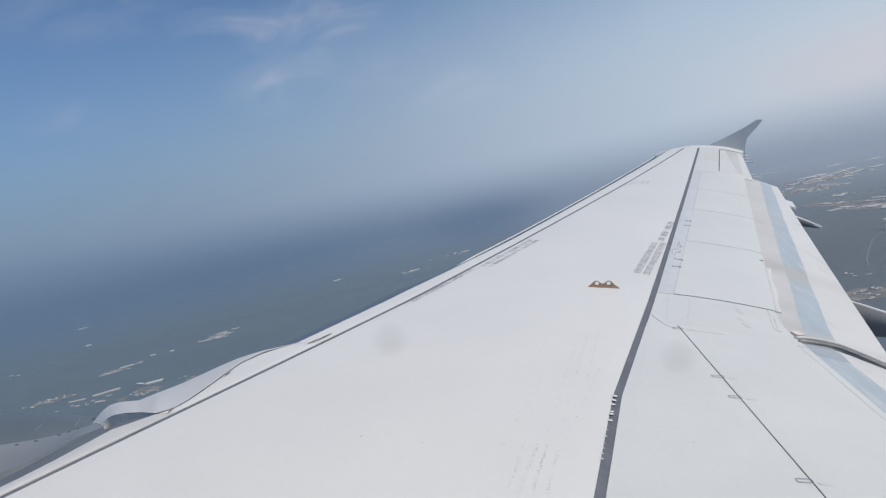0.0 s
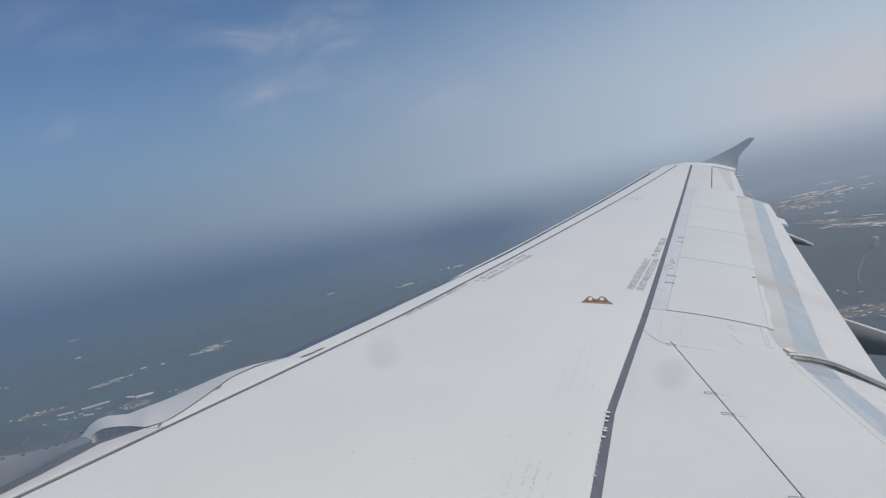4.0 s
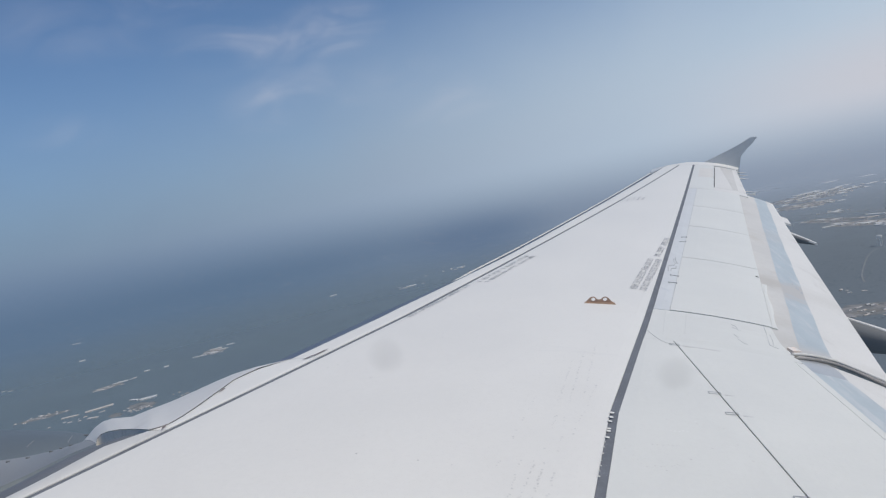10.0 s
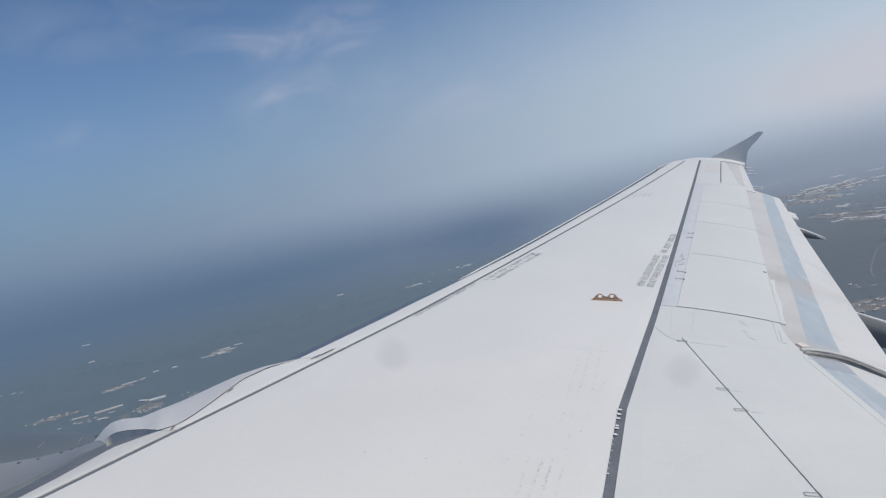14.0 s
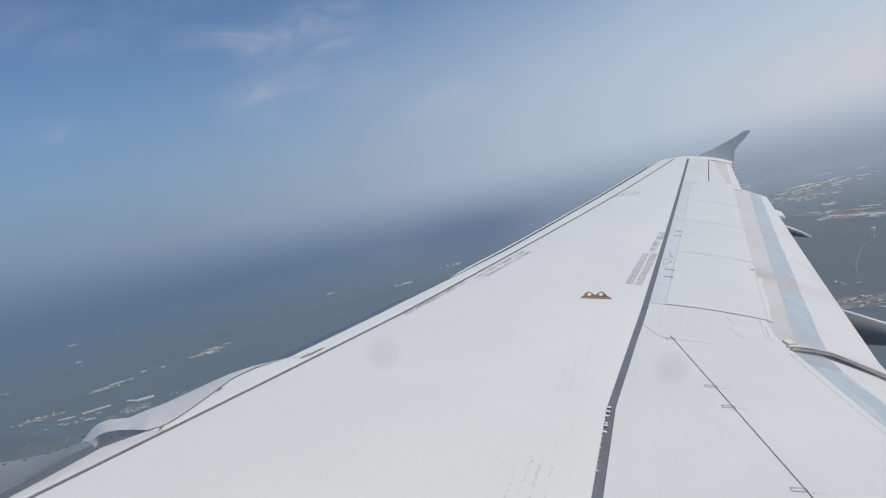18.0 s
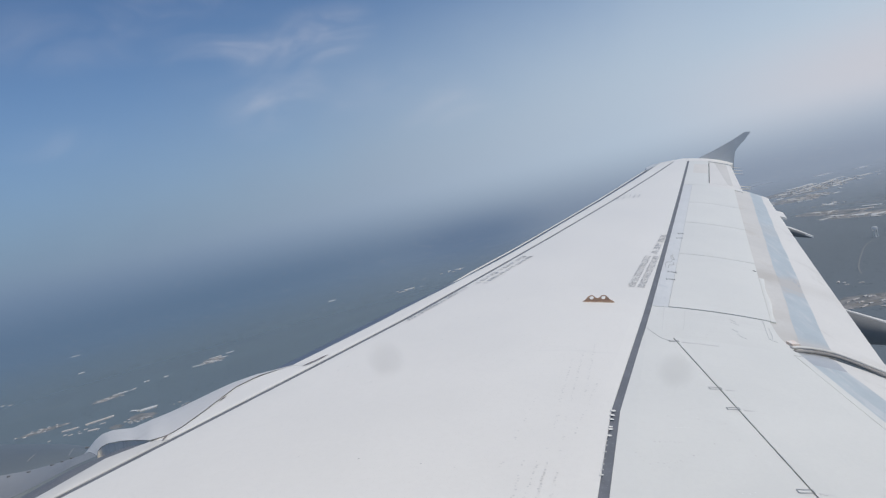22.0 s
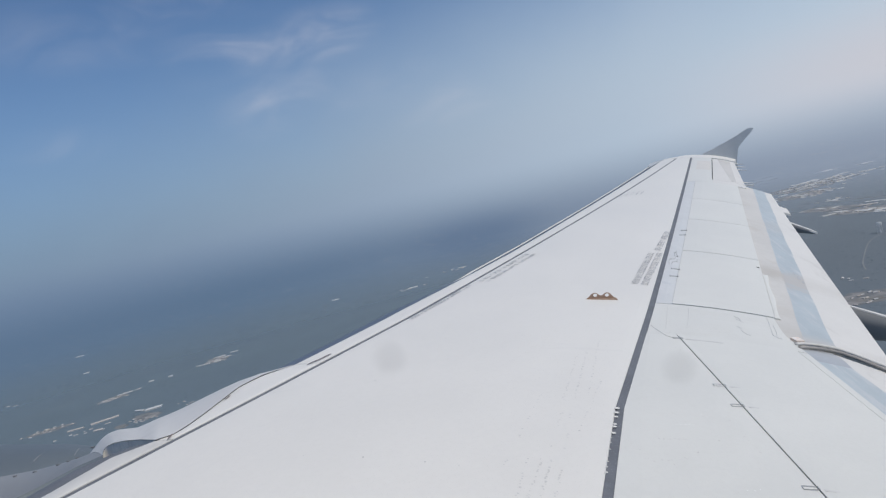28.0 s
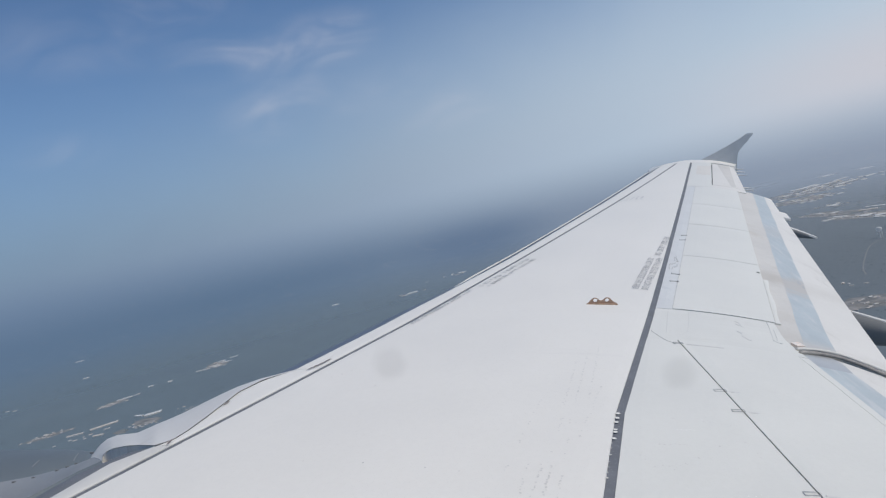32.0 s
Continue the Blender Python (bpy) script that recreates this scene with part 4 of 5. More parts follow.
CHIP = surface("bright_white_touch_up_paint", (0.86, 0.86, 0.84), 0.4, vary=0.02)
FAST = surface("weathered_fastener_heads", (0.69, 0.68, 0.66), 0.6, vary=0.10, scale=9)
dots("fastener_rows", [(3.93, 4.856, 4.101, 5.506, 44, 0.55), (3.989, 4.861, 4.18, 5.61, 48, 0.6), (4.075, 4.939, 4.271, 5.722, 50, 0.6), (3.953, 4.5, 4.168, 5.094, 40, 0.5),
                       (3.62, 3.90, 3.70, 4.25, 26, 0.7), (3.66, 3.90, 3.76, 4.25, 26, 0.7), (3.72, 3.92, 3.80, 4.25, 24, 0.8), (3.768, 3.90, 3.84, 4.20, 22, 0.7),
                       (3.80, 4.30, 3.93, 4.80, 30, 0.35), (3.86, 4.30, 3.96, 4.75, 30, 0.35), (3.52, 3.95, 3.82, 4.90, 50, 0.30)], 0.0050, FAST, "faint rows of fastener heads", 1)
dots("fastener_rows", [(4.747, 5.694, 4.742, 5.494, 5, 0.9), (4.742, 5.454, 4.733, 5.335, 4, 1.1), (4.735, 5.295, 4.760, 5.169, 4, 1.1), (4.286, 4.474, 4.445, 4.491, 10, 0.6),
                       (4.289, 4.293, 4.391, 4.310, 7, 0.9), (4.167, 4.447, 4.253, 4.248, 8, 0.6), (4.706, 4.793, 4.756, 4.435, 12, 0.5), (4.40, 4.75, 4.78, 4.72, 14, 0.35),
                       (4.90, 6.55, 5.45, 6.53, 24, 0.5), (4.766, 5.955, 5.05, 6.00, 26, 0.85), (5.05, 6.00, 5.30, 6.05, 20, 0.5), (4.836, 6.108, 5.285, 6.154, 34, 0.6),
                       (4.86, 6.15, 5.237, 6.242, 30, 0.5), (4.84, 6.04, 5.25, 6.10, 30, 0.45), (4.86, 6.2, 4.87, 6.6, 10, 0.6), (4.98, 6.1, 5.0, 6.6, 10, 0.5)], 0.0045, FAST, "faint rows of fastener heads", 2)
dots("bright_fasteners", [(4.442, 4.633, 4.531, 4.639, 5, 0.9), (4.570, 4.119, 4.650, 4.125, 4, 0.9), (4.60, 4.75, 4.66, 4.76, 3, 0.9)], 0.0042, CHIP, "newly painted bright fastener heads", 6)
SPECK = surface("dark_specks", (0.60, 0.59, 0.575), 0.7, vary=0.2, scale=9)
dots("paint_specks", [(2.6, 5.3, 2.75, 5.42, 4, 0.9), (2.4, 4.2, 4.0, 7.2, 14, 0.6), (3.6, 6.9, 4.2, 9.5, 8, 0.5), (2.7, 4.3, 3.4, 4.2, 6, 0.5), (4.25, 4.2, 4.6, 4.5, 6, 0.7)], 0.0045, SPECK, "scattered dark specks in the paint", 3)

# seam round the pylon root, with brown smears
vs, fs = ribbon_on_wing([(1.884, 4.541), (1.902, 4.546), (1.953, 4.59), (1.983, 4.685), (2.010, 4.83), (2.044, 5.07), (2.062, 5.197), (2.147, 5.36)], 0.0012, 0.002, 24)
obj("pylon_seam", vs, fs, RUST, airliner, "thin brown seam at the pylon root")
for x, y, rx, ry, turn in ((1.95, 4.56, 0.006, 0.032, 0.1), (2.056, 5.02, 0.007, 0.034, -0.15), (2.475, 5.58, 0.008, 0.09, -0.5), (2.42, 5.50, 0.006, 0.06, -0.5)):
    vs = []
    for i in range(12):
        an = 2 * math.pi * i / 12
        u, v = rx * math.cos(an) * rnd.uniform(0.7, 1.1), ry * math.sin(an) * rnd.uniform(0.7, 1.1)
        px, py = x + u * math.cos(turn) - v * math.sin(turn), y + u * math.sin(turn) + v * math.cos(turn)
        vs.append((px, py, ztop(px, py) + 0.004))
    obj("sealant_smear", vs, [tuple(range(12))], RUST, airliner, "brown smear of old sealant")

# dirt smeared across the flap, and a dark drain hole
TRACE = surface("grey_seal_trace", (0.40, 0.40, 0.41), 0.7, vary=0.25, scale=7)
for ya, yb, w in ((6.9, 7.7, 0.004), (7.75, 8.6, 0.006), (8.7, 9.5, 0.003), (10.0, 10.8, 0.003)):
    panel("seal_trace", lambda y: band_aft(y) - 0.03 + 0.012 * math.sin(y * 5.3) - w * (1.1 + math.sin(y * 19.0)), lambda y: band_aft(y) - 0.03 + 0.012 * math.sin(y * 5.3) + w, ya, yb, TRACE, "worn dark seal line beside the bare band", lift=-0.0175, thick=0.002, nx=1, ny=24)
rnd = random.Random(21)
for x, y, rx, ry in ((6.675, 8.20, 0.012, 0.05), (6.66, 8.06, 0.020, 0.06), (6.645, 7.94, 0.014, 0.045), (6.60, 8.12, 0.010, 0.03), (6.735, 8.38, 0.008, 0.07)):
    ring = [(x + rx * math.cos(i * 0.5236) * rnd.uniform(0.6, 1.2) + 0.3 * ry * math.sin(i * 0.5236), y + ry * math.sin(i * 0.5236) * rnd.uniform(0.6, 1.2)) for i in range(12)]
    obj("grime_blotch", [(a, b, ztop(a, b) - 0.0165) for a, b in ring], [tuple(range(12))], OLDSEAL, airliner, "grey blotch of grime on the flap")
dots("drain_hole", [(6.262, 8.06, 6.262, 8.06, 1, 1.1)], 0.016, GAP, "small dark drain hole", 5)

WORN = surface("worn_cream_paint", (0.72, 0.695, 0.655), 0.5, vary=0.04, scale=3)
panel("worn_patch", plus(stripe, 0.15), plus(ailer, -0.03), 14.65, 15.95, WORN, "slightly yellowed patch of paint", lift=0.0035, thick=0.003, nx=3, ny=6)
zc = ztop(8.3, 13.5)
vs, fs = block(8.22, 8.45, 13.465, 13.54, zc - 0.03, zc + 0.004, 0.0)
obj("aileron_corner", vs, fs, FLAPWHITE, airliner, "white corner tab of the aileron")

# static dischargers behind the aileron
for y in (13.75, 15.3, 15.75, 16.15):
    x, z = trail(y), ztop(trail(y), y)
    vs, fs = tube([(x - 0.05, y, z), (x + 0.06, y, z - 0.01), (x + 0.20, y + 0.02, z - 0.02)], 0.012, 6, (1.4, 1.0, 0.4))
    obj("static_discharger", vs, fs, FLAPWHITE, airliner, "short static discharge wick")
# bracket at the flap joint, its bright glint put into the peach colour
FOOT = ((5.712, 6.205), (5.79, 6.262), (5.812, 6.20), (5.735, 6.15))
vs = [(x, y, ztop(x, y) + d) for d in (-0.02, 0.006) for x, y in FOOT]
obj("joint_fitting", vs, [(3, 2, 1, 0), (4, 5, 6, 7)] + [(i, (i + 1) % 4, 4 + (i + 1) % 4, 4 + i) for i in range(4)], PEACH, airliner, "small bright peach-coloured fitting at the flap joint")
# ---- the ground: one level sheet of woodland, distance haze put in as growing transparency ----
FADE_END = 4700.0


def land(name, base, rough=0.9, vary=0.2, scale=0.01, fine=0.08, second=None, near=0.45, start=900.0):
    """A surface of the land; haze is put in by fading it to the far backdrop with distance from below the aircraft."""
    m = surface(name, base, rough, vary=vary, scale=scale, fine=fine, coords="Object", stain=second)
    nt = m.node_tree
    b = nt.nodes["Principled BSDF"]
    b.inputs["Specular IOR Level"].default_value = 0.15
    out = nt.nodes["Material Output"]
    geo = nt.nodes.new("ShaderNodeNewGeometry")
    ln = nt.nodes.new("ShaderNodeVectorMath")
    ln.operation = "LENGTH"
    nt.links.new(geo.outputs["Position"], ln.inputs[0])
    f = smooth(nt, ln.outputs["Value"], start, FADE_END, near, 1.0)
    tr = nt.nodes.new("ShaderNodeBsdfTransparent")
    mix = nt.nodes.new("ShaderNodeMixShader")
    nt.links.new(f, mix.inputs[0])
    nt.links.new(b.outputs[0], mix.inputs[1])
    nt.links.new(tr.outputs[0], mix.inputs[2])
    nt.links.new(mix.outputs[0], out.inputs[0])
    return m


# the pale bluish base colours also hold some of the haze
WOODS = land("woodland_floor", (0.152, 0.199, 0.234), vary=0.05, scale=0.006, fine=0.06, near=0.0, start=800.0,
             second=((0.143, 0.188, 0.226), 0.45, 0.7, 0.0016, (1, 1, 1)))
# greyer ground colour towards the side aft of the wing
nt = WOODS.node_tree
shader = nt.nodes["Principled BSDF"]
plan = nt.nodes.new("ShaderNodeSeparateXYZ")
nt.links.new(nt.nodes["Texture Coordinate"].outputs["Object"], plan.inputs[0])
nt.links.new(mix_col(nt, smooth(nt, plan.outputs[0], -300.0, 800.0, 0.0, 0.85), shader.inputs["Base Color"].links[0].from_socket, (0.158, 0.181, 0.200)),
             shader.inputs["Base Color"])
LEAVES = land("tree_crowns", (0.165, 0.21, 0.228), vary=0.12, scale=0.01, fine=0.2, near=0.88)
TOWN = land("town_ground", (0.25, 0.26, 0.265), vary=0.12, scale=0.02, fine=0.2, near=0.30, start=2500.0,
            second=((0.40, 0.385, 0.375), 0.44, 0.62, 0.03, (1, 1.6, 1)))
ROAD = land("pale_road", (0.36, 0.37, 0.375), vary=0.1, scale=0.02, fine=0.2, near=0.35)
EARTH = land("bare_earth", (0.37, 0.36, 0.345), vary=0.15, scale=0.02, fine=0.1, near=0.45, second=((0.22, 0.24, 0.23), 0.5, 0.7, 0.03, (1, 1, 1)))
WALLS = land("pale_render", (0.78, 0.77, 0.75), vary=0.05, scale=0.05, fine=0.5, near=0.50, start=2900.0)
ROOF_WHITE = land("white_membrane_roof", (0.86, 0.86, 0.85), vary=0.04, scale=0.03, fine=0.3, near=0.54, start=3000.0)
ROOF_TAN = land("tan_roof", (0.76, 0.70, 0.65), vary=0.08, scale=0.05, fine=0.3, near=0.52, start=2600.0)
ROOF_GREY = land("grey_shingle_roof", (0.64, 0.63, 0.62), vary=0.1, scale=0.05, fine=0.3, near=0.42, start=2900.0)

RINGS = (0, 300, 600, 900, 1200, 1600, 2000, 2500, 3000, 3600, 4200, 4900)
verts, faces = [(0, 0, 0)], []
SEG = 96
for rr in RINGS[1:]:
    verts += [(rr * math.cos(2 * math.pi * i / SEG), rr * math.sin(2 * math.pi * i / SEG), 0.0) for i in range(SEG)]
faces += [(0, 1 + i, 1 + (i + 1) % SEG) for i in range(SEG)]
for k in range(len(RINGS) - 2):
    for i in range(SEG):
        a, b = 1 + k * SEG + i, 1 + k * SEG + (i + 1) % SEG
        faces.append((a, a + SEG, b + SEG, b))
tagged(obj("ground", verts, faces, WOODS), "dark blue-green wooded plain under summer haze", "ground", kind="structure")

# open ground: fields, clearings, yards
CLEAR = []


def blot(name, x, y, rx, ry, turn, material, label, category, z=0.35):
    n = 22
    rnd = random.Random(int(x * 7 + y))
    ca, sa = math.cos(radians(turn)), math.sin(radians(turn))
    vs = [(x, y, z)]
    for i in range(n):
        an = 2 * math.pi * i / n
        k = rnd.uniform(0.72, 1.1)
        u, v = rx * k * math.cos(an), ry * k * math.sin(an)
        vs.append((x + u * ca - v * sa, y + u * sa + v * ca, z))
    fs = [(0, 1 + i, 1 + (i + 1) % n) for i in range(n)]
    if material is not TOWN:
        CLEAR.append((x, y, max(rx, ry) * 0.9))
    return tagged(obj(name, vs, fs, material), label, category, kind="structure")


def road(points, width, label="pale road through the woods", z=0.6):
    """A road as a flat strip along a smooth line through points."""
    pts = []
    for k in range(len(points) - 1):
        p0, p1, p2, p3 = (Vector(points[max(0, min(len(points) - 1, k + d))]) for d in (-1, 0, 1, 2))
        for s in range(8):
            t = s / 8
            pts.append(0.5 * ((2 * p1) + (p2 - p0) * t + (2 * p0 - 5 * p1 + 4 * p2 - p3) * t * t + (3 * p1 - p0 - 3 * p2 + p3) * t ** 3))
    pts.append(Vector(points[-1]))
    vs, fs = [], []
    for k, q in enumerate(pts):
        d = (pts[min(k + 1, len(pts) - 1)] - pts[max(k - 1, 0)]).normalized()
        n = Vector((-d.y, d.x)) * width / 2
        vs += [(q.x + n.x, q.y + n.y, z), (q.x - n.x, q.y - n.y, z)]
        CLEAR.append((q.x, q.y, width * 1.1))
    for k in range(len(pts) - 1):
        fs.append((2 * k, 2 * k + 1, 2 * k + 3, 2 * k + 2))
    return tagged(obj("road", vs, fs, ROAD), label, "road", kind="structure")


road([(-1430, 1640), (-1395, 1668), (-1358, 1697), (-1328, 1741)], 6, "pale straight lane in the woods")
road([(655, 1230), (685, 1292), (762, 1415), (810, 1483), (850, 1520), (890, 1530), (990, 1560)], 2.6, "pale winding dirt road in the woods")
road([(1090, 2400), (1133, 2317), (1216, 2162), (1290, 2020)], 16, "broad pale road beside the town")
road([(1150, 2870), (1330, 2925), (1560, 3010), (1800, 3060)], 14, "pale road through the industrial estate")
for x, y, rx, ry, turn in ((548, 1040, 14, 30, 65), (1130, 2020, 60, 18, 150), (1480, 3090, 150, 30, 20), (-900, 1300, 26, 14, 140)):
    blot("field", x, y, rx, ry, turn, EARTH, "bare brown ground among buildings", "field")
for x, y, rx, ry, turn in ((1440, 3000, 260, 150, 15), (1260, 2700, 130, 110, 15), (1060, 1940, 130, 60, 120), (1060, 2130, 120, 50, 110), (560, 1050, 60, 46, 25),
                           (-1150, 1660, 44, 34, 30), (-1170, 1425, 60, 26, 20), (-870, 1350, 50, 26, 145), (-960, 1920, 40, 60, 30)):
    blot("town_ground", x, y, rx, ry, turn, TOWN, "mottled pale built-up ground among trees", "ground", 0.2)

# ---- buildings ----
RND = random.Random(11)


def building(kind, lx, ly, h, roof_h, roof_mat, label, category):
    """A house or shed at the origin: walls, and a gabled or flat roof with an overhang."""
    e = new(kind)
    x, y = lx / 2, ly / 2
    vs = [(sx * x, sy * y, z) for z in (0, h) for sx, sy in ((-1, -1), (1, -1), (1, 1), (-1, 1))]
    fs = [(0, 1, 5, 4), (1, 2, 6, 5), (2, 3, 7, 6), (3, 0, 4, 7)]
    if roof_h > 0.9:
        vs += [(-x, 0, h + roof_h), (x, 0, h + roof_h)]
        fs += [(4, 7, 8), (5, 9, 6)]
    else:
        fs += [(4, 5, 6, 7)]
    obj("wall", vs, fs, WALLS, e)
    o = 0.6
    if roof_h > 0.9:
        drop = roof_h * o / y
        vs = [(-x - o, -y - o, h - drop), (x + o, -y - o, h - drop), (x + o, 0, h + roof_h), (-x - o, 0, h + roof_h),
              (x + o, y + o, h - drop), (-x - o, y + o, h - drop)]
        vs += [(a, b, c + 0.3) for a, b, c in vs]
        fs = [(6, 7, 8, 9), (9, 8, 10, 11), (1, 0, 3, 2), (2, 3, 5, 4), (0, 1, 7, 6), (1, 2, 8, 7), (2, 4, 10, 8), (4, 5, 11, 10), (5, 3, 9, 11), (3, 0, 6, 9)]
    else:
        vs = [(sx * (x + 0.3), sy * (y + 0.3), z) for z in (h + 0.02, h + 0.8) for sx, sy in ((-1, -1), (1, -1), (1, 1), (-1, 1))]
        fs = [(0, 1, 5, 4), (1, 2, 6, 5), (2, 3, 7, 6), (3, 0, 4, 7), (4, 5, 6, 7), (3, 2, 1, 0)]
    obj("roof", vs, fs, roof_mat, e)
    return tagged(e, label, category)


PROTO = {
    "cottage": building("house", 12, 8, 3, 2.4, ROOF_GREY, "small pale house with a grey shingle roof", "house"),
    "villa": building("house", 13, 8, 3.2, 2.2, ROOF_TAN, "pale house with a tan gabled roof", "house"),
    "shed": building("warehouse", 46, 26, 4.0, 0.5, ROOF_WHITE, "long warehouse with a flat white roof", "warehouse"),
    "hall": building("warehouse", 34, 20, 3.4, 0.5, ROOF_WHITE, "square hall with a flat white roof", "warehouse"),
    "row": building("apartment_block", 30, 12, 3.6, 2.2, ROOF_TAN, "long apartment row with a pale tan roof", "apartment block"),
}
SIZE = {"cottage": (12, 8), "villa": (13, 8), "shed": (46, 26), "hall": (34, 20), "row": (30, 12)}
USED = set()


def place(key, x, y, turn, length=None, depth=None):
    k = RND.uniform(0.35, 0.65) * (1.7 if y > 1800 else 1.0) if key in ("cottage", "villa") else RND.uniform(0.5, 0.95)
    sx, sy = (length / SIZE[key][0], depth / SIZE[key][1]) if length else (k * RND.uniform(0.8, 1.5), k)
    m = pose(x, y, 0, 0, 0, turn) @ Matrix.Diagonal((sx, sy, RND.uniform(0.25, 0.4) if key in ("cottage", "villa") else RND.uniform(0.4, 0.7), 1))
    if key in USED:
        s = PROTO[key].scale
        ob = copy_thing(PROTO[key], m @ Matrix.Diagonal((1 / s.x, 1 / s.y, 1 / s.z, 1)))
    else:
        USED.add(key)
        ob = PROTO[key]
        ob.matrix_basis = m
    ob["group"] = "buildings among the woods"
    CLEAR.append((x, y, 24 if key in ("cottage", "villa") else 42))
    return ob


def along(key, x0, y0, x1, y1, depth):
    """A long building whose front runs from one corner to another."""
    return place(key, (x0 + x1) / 2, (y0 + y1) / 2, math.degrees(math.atan2(y1 - y0, x1 - x0)), math.hypot(x1 - x0, y1 - y0), depth)


def estate(x, y, rx, ry, turn, n, keys):
    """A loose group of buildings, in rough rows turned one way."""
    ca, sa = math.cos(radians(turn)), math.sin(radians(turn))
    for _ in range(n):
        u, v = RND.gauss(0, 0.45) * rx, RND.gauss(0, 0.45) * ry
        place(RND.choice(keys), x + u * ca - v * sa, y + u * sa + v * ca, turn + RND.choice((0, 0, 0, 90)) + RND.uniform(-6, 6))


HOMES, SMALL, MIXED, WORKS = ("cottage", "villa", "cottage"), ("villa", "villa", "cottage"), ("hall", "villa", "cottage", "villa", "cottage", "cottage"), ("shed", "hall", "hall", "shed", "row")
# forward of the wing: a few long sheds and hamlets in the woods
for key, x0, y0, x1, y1, depth in (
        ("row", -1028, 1382, -979, 1414, 17), ("shed", -940, 1424, -912, 1410, 8), ("shed", -903, 1404, -869, 1417, 20), ("row", -1073, 1362, -1039, 1370, 11),
        ("row", -972, 1311, -950, 1311, 10), ("shed", -1004, 1872, -962, 1876, 9), ("hall", -950, 1880, -930, 1884, 9), ("shed", -986, 1908, -952, 1914, 8), ("hall", -944, 1930, -922, 1934, 10),
        ("hall", -975, 1960, -950, 1966, 9), ("hall", -950, 2003, -926, 2010, 10), ("hall", -1150, 1684, -1118, 1704, 9), ("hall", -1122, 1796, -1108, 1802, 12), ("hall", -1062, 1803, -1050, 1808, 12),
        ("shed", -420, 2630, -380, 2640, 24), ("hall", -1700, 2318, -1682, 2326, 18), ("shed", -2230, 3018, -2196, 3034, 26), ("hall", -820, 2870, -790, 2880, 22),
        # behind the trailing edge: long halls of an industrial estate, and a road with sheds
        ("shed", 1426, 3149, 1566, 3218, 24), ("shed", 1559, 3127, 1607, 3119, 22), ("shed", 1550, 2987, 1646, 3027, 22), ("hall", 1329, 2916, 1363, 2911, 20),
        ("shed", 1470, 3060, 1540, 3090, 20), ("shed", 1390, 3010, 1450, 3034, 18), ("hall", 1300, 2990, 1350, 3010, 20), ("shed", 1640, 3200, 1720, 3226, 22),
        ("shed", 1700, 3060, 1760, 3078, 22), ("hall", 1480, 2880, 1520, 2896, 18), ("row", 1102, 2042, 1141, 2013, 16), ("shed", 1012, 1998, 966, 1990, 12),
        ("shed", 1150, 2090, 1180, 2040, 14), ("hall", 1075, 1850, 1090, 1830, 16), ("shed", 1760, 3560, 1850, 3590, 50), ("shed", 1920, 3480, 1990, 3500, 50),
        ("shed", 1250, 3700, 1330, 3716, 44), ("hall", 1420, 3980, 1500, 3996, 50), ("shed", 1610, 4080, 1730, 4110, 60)):
    along(key, x0, y0, x1, y1, depth)
for x, y, rx, ry, turn, n, keys in (
        (-1145, 1650, 50, 30, 30, 16, HOMES), (-1125, 1705, 40, 20, 40, 8, HOMES), (-1180, 1425, 60, 26, 20, 18, HOMES), (-860, 1320, 44, 26, 145, 14, HOMES),
        (-1010, 1330, 50, 20, 30, 8, HOMES), (-960, 1930, 40, 70, 30, 12, HOMES), (-800, 1400, 40, 16, 140, 5, HOMES), (-409, 2634, 70, 40, 5, 8, MIXED), (-240, 2970, 90, 60, 5, 12, MIXED),
        (-1690, 1960, 60, 40, 30, 3, HOMES),
        (1430, 2960, 230, 140, 15, 90, MIXED), (1260, 2680, 110, 100, 15, 60, MIXED), (1560, 3060, 200, 90, 15, 50, MIXED), (1060, 1920, 110, 40, 120, 50, MIXED), (1050, 2130, 110, 40, 115, 26, MIXED),
        (560, 1050, 44, 40, 25, 18, SMALL), (600, 1180, 20, 30, 60, 4, HOMES), (1180, 2330, 60, 40, 115, 10, MIXED), (1560, 3130, 170, 70, 15, 16, WORKS),
        (1500, 3850, 260, 90, 10, 10, WORKS)):
    estate(x, y, rx, ry, turn, n, keys)

# a water tower above the trees
tower = new("water_tower")
tower.matrix_world = pose(874, 1553, 0)
tagged(tower, "white water tower with a round tank on slim legs", "water tower")
for nm, prof in (("stem", ((2.4, 0), (1.3, 3), (1.1, 13), (1.6, 15))), ("tank", ((1.6, 15), (5.4, 16.5), (6.0, 18.0), (6.0, 23.0), (5.2, 24.4), (2.4, 25.4), (0.2, 25.7)))):
    vs = [(r * math.cos(2 * math.pi * i / 18), r * math.sin(2 * math.pi * i / 18), z) for r, z in prof for i in range(18)]
    fs = [(k * 18 + i, k * 18 + (i + 1) % 18, (k + 1) * 18 + (i + 1) % 18, (k + 1) * 18 + i) for k in range(len(prof) - 1) for i in range(18)]
    obj(nm, vs, fs, WALLS, tower, "", True)
for i in range(6):
    an = math.pi * i / 3
    vs, fs = tube([(5.6 * math.cos(an), 5.6 * math.sin(an), 0), (5.3 * math.cos(an), 5.3 * math.sin(an), 17)], 0.45, 8)
    obj("leg", vs, fs, WALLS, tower)

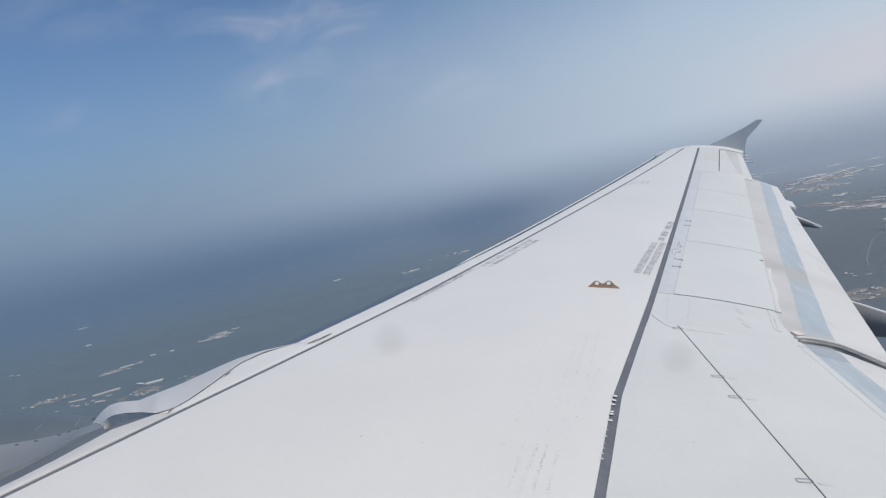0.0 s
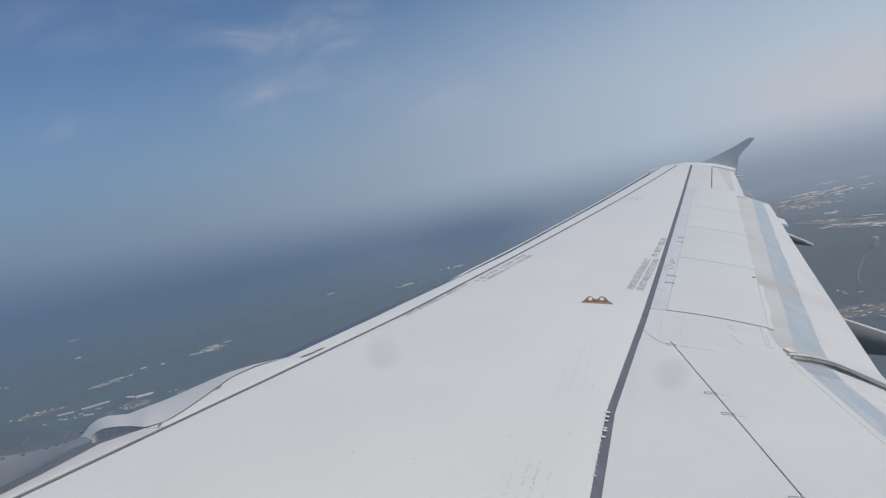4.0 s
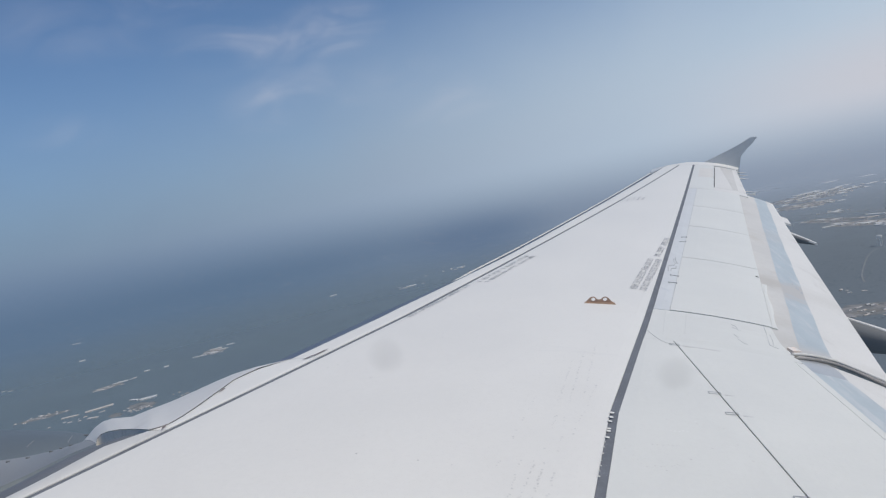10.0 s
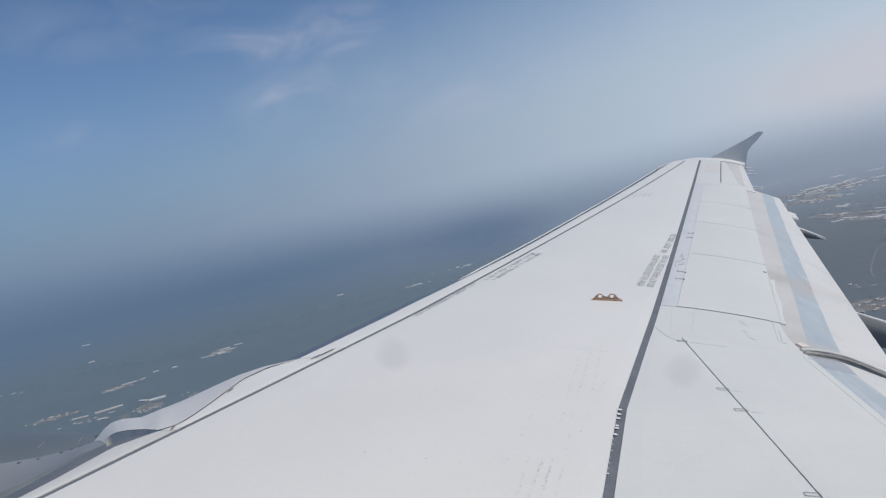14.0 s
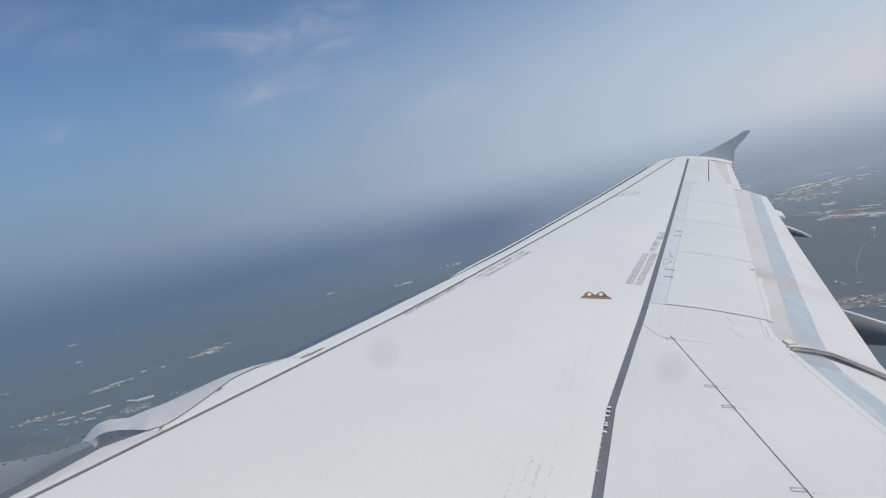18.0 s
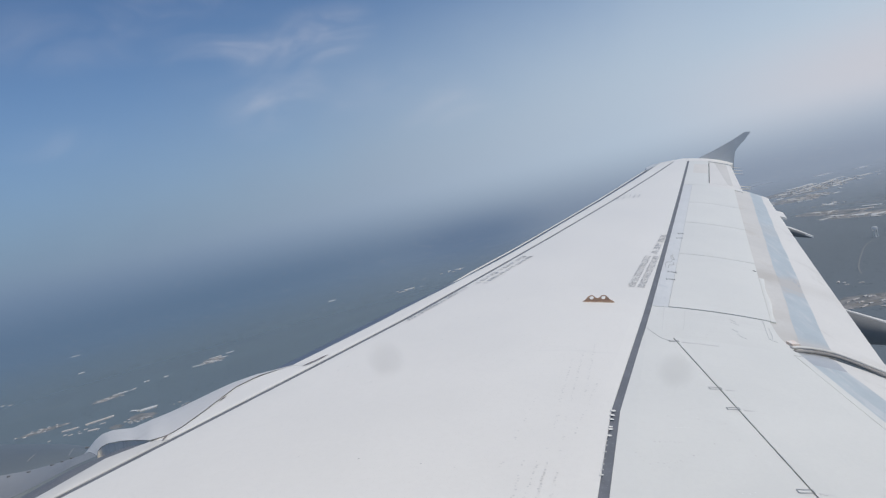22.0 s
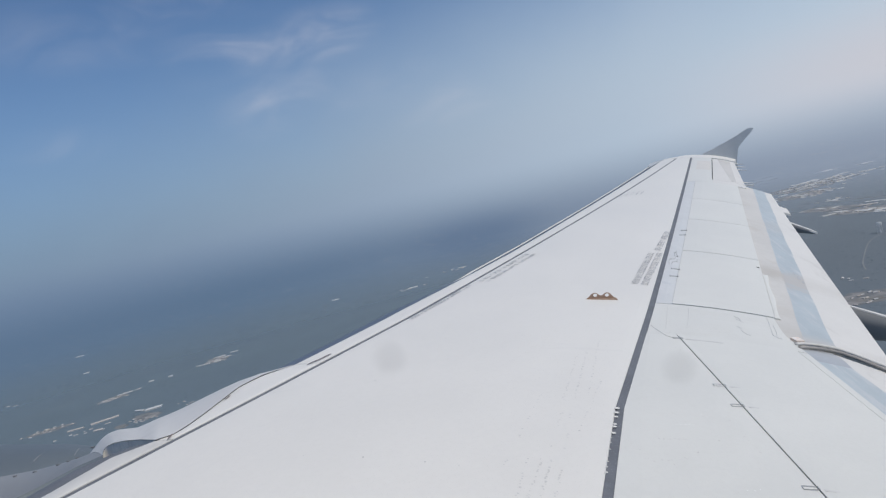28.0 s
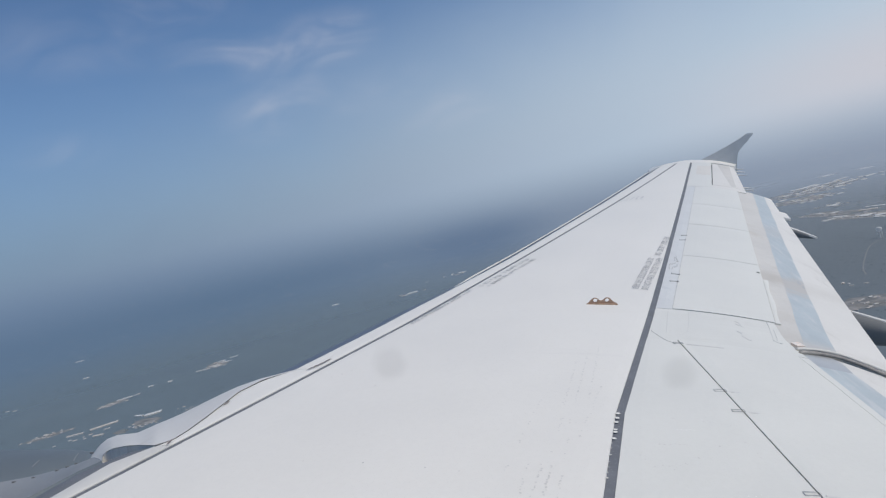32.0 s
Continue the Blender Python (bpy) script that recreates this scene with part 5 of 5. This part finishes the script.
# ---- woodland: crowns as one mass, kept off roads and buildings ----
def woodland(n, r0, r1, a0, a1):
    rng = np.random.default_rng(5)
    r = np.sqrt(rng.uniform(r0 ** 2, r1 ** 2, n))
    a = np.radians(rng.uniform(a0, a1, n))
    thin = rng.uniform(0, 1, n)
    px, py = r * np.sin(a), r * np.cos(a)
    keep = thin > np.clip((r - 1500) / (r1 - 1500), 0, 1) ** 0.8
    for cx, cy, cr in CLEAR:
        keep &= (px - cx) ** 2 + (py - cy) ** 2 > (cr * 0.62) ** 2
    px, py = px[keep], py[keep]
    n = len(px)
    g = (1 + 5 ** 0.5) / 2
    base = np.array([(-1, g, 0), (1, g, 0), (-1, -g, 0), (1, -g, 0), (0, -1, g), (0, 1, g), (0, -1, -g), (0, 1, -g), (g, 0, -1), (g, 0, 1), (-g, 0, -1), (-g, 0, 1)], float)
    base /= np.linalg.norm(base[0])
    tri = np.array([(0, 11, 5), (0, 5, 1), (0, 1, 7), (0, 7, 10), (0, 10, 11), (1, 5, 9), (5, 11, 4), (11, 10, 2), (10, 7, 6), (7, 1, 8),
                    (3, 9, 4), (3, 4, 2), (3, 2, 6), (3, 6, 8), (3, 8, 9), (4, 9, 5), (2, 4, 11), (6, 2, 10), (8, 6, 7), (9, 8, 1)])
    size = rng.uniform(2.4, 4.6, n)
    jit = rng.uniform(0.7, 1.3, (n, 12, 1))
    v = base[None] * jit * size[:, None, None]
    v[:, :, 2] *= rng.uniform(0.22, 0.42, n)[:, None]
    v[:, :, 0] += px[:, None]
    v[:, :, 1] += py[:, None]
    v[:, :, 2] += (size * -0.25)[:, None]
    f = tri[None] + (np.arange(n) * 12)[:, None, None]
    me = bpy.data.meshes.new("woodland")
    me.vertices.add(n * 12)
    me.vertices.foreach_set("co", v.astype(np.float32).ravel())
    me.loops.add(n * 60)
    me.loops.foreach_set("vertex_index", f.astype(np.int32).ravel())
    me.polygons.add(n * 20)
    me.polygons.foreach_set("loop_start", np.arange(0, n * 60, 3, dtype=np.int32))
    me.update(calc_edges=True)
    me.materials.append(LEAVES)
    tagged(new("woodland", me), "dense mass of dark green tree crowns", "woods", kind="stuff")


woodland(60000, 850, 2900, -46, 40)
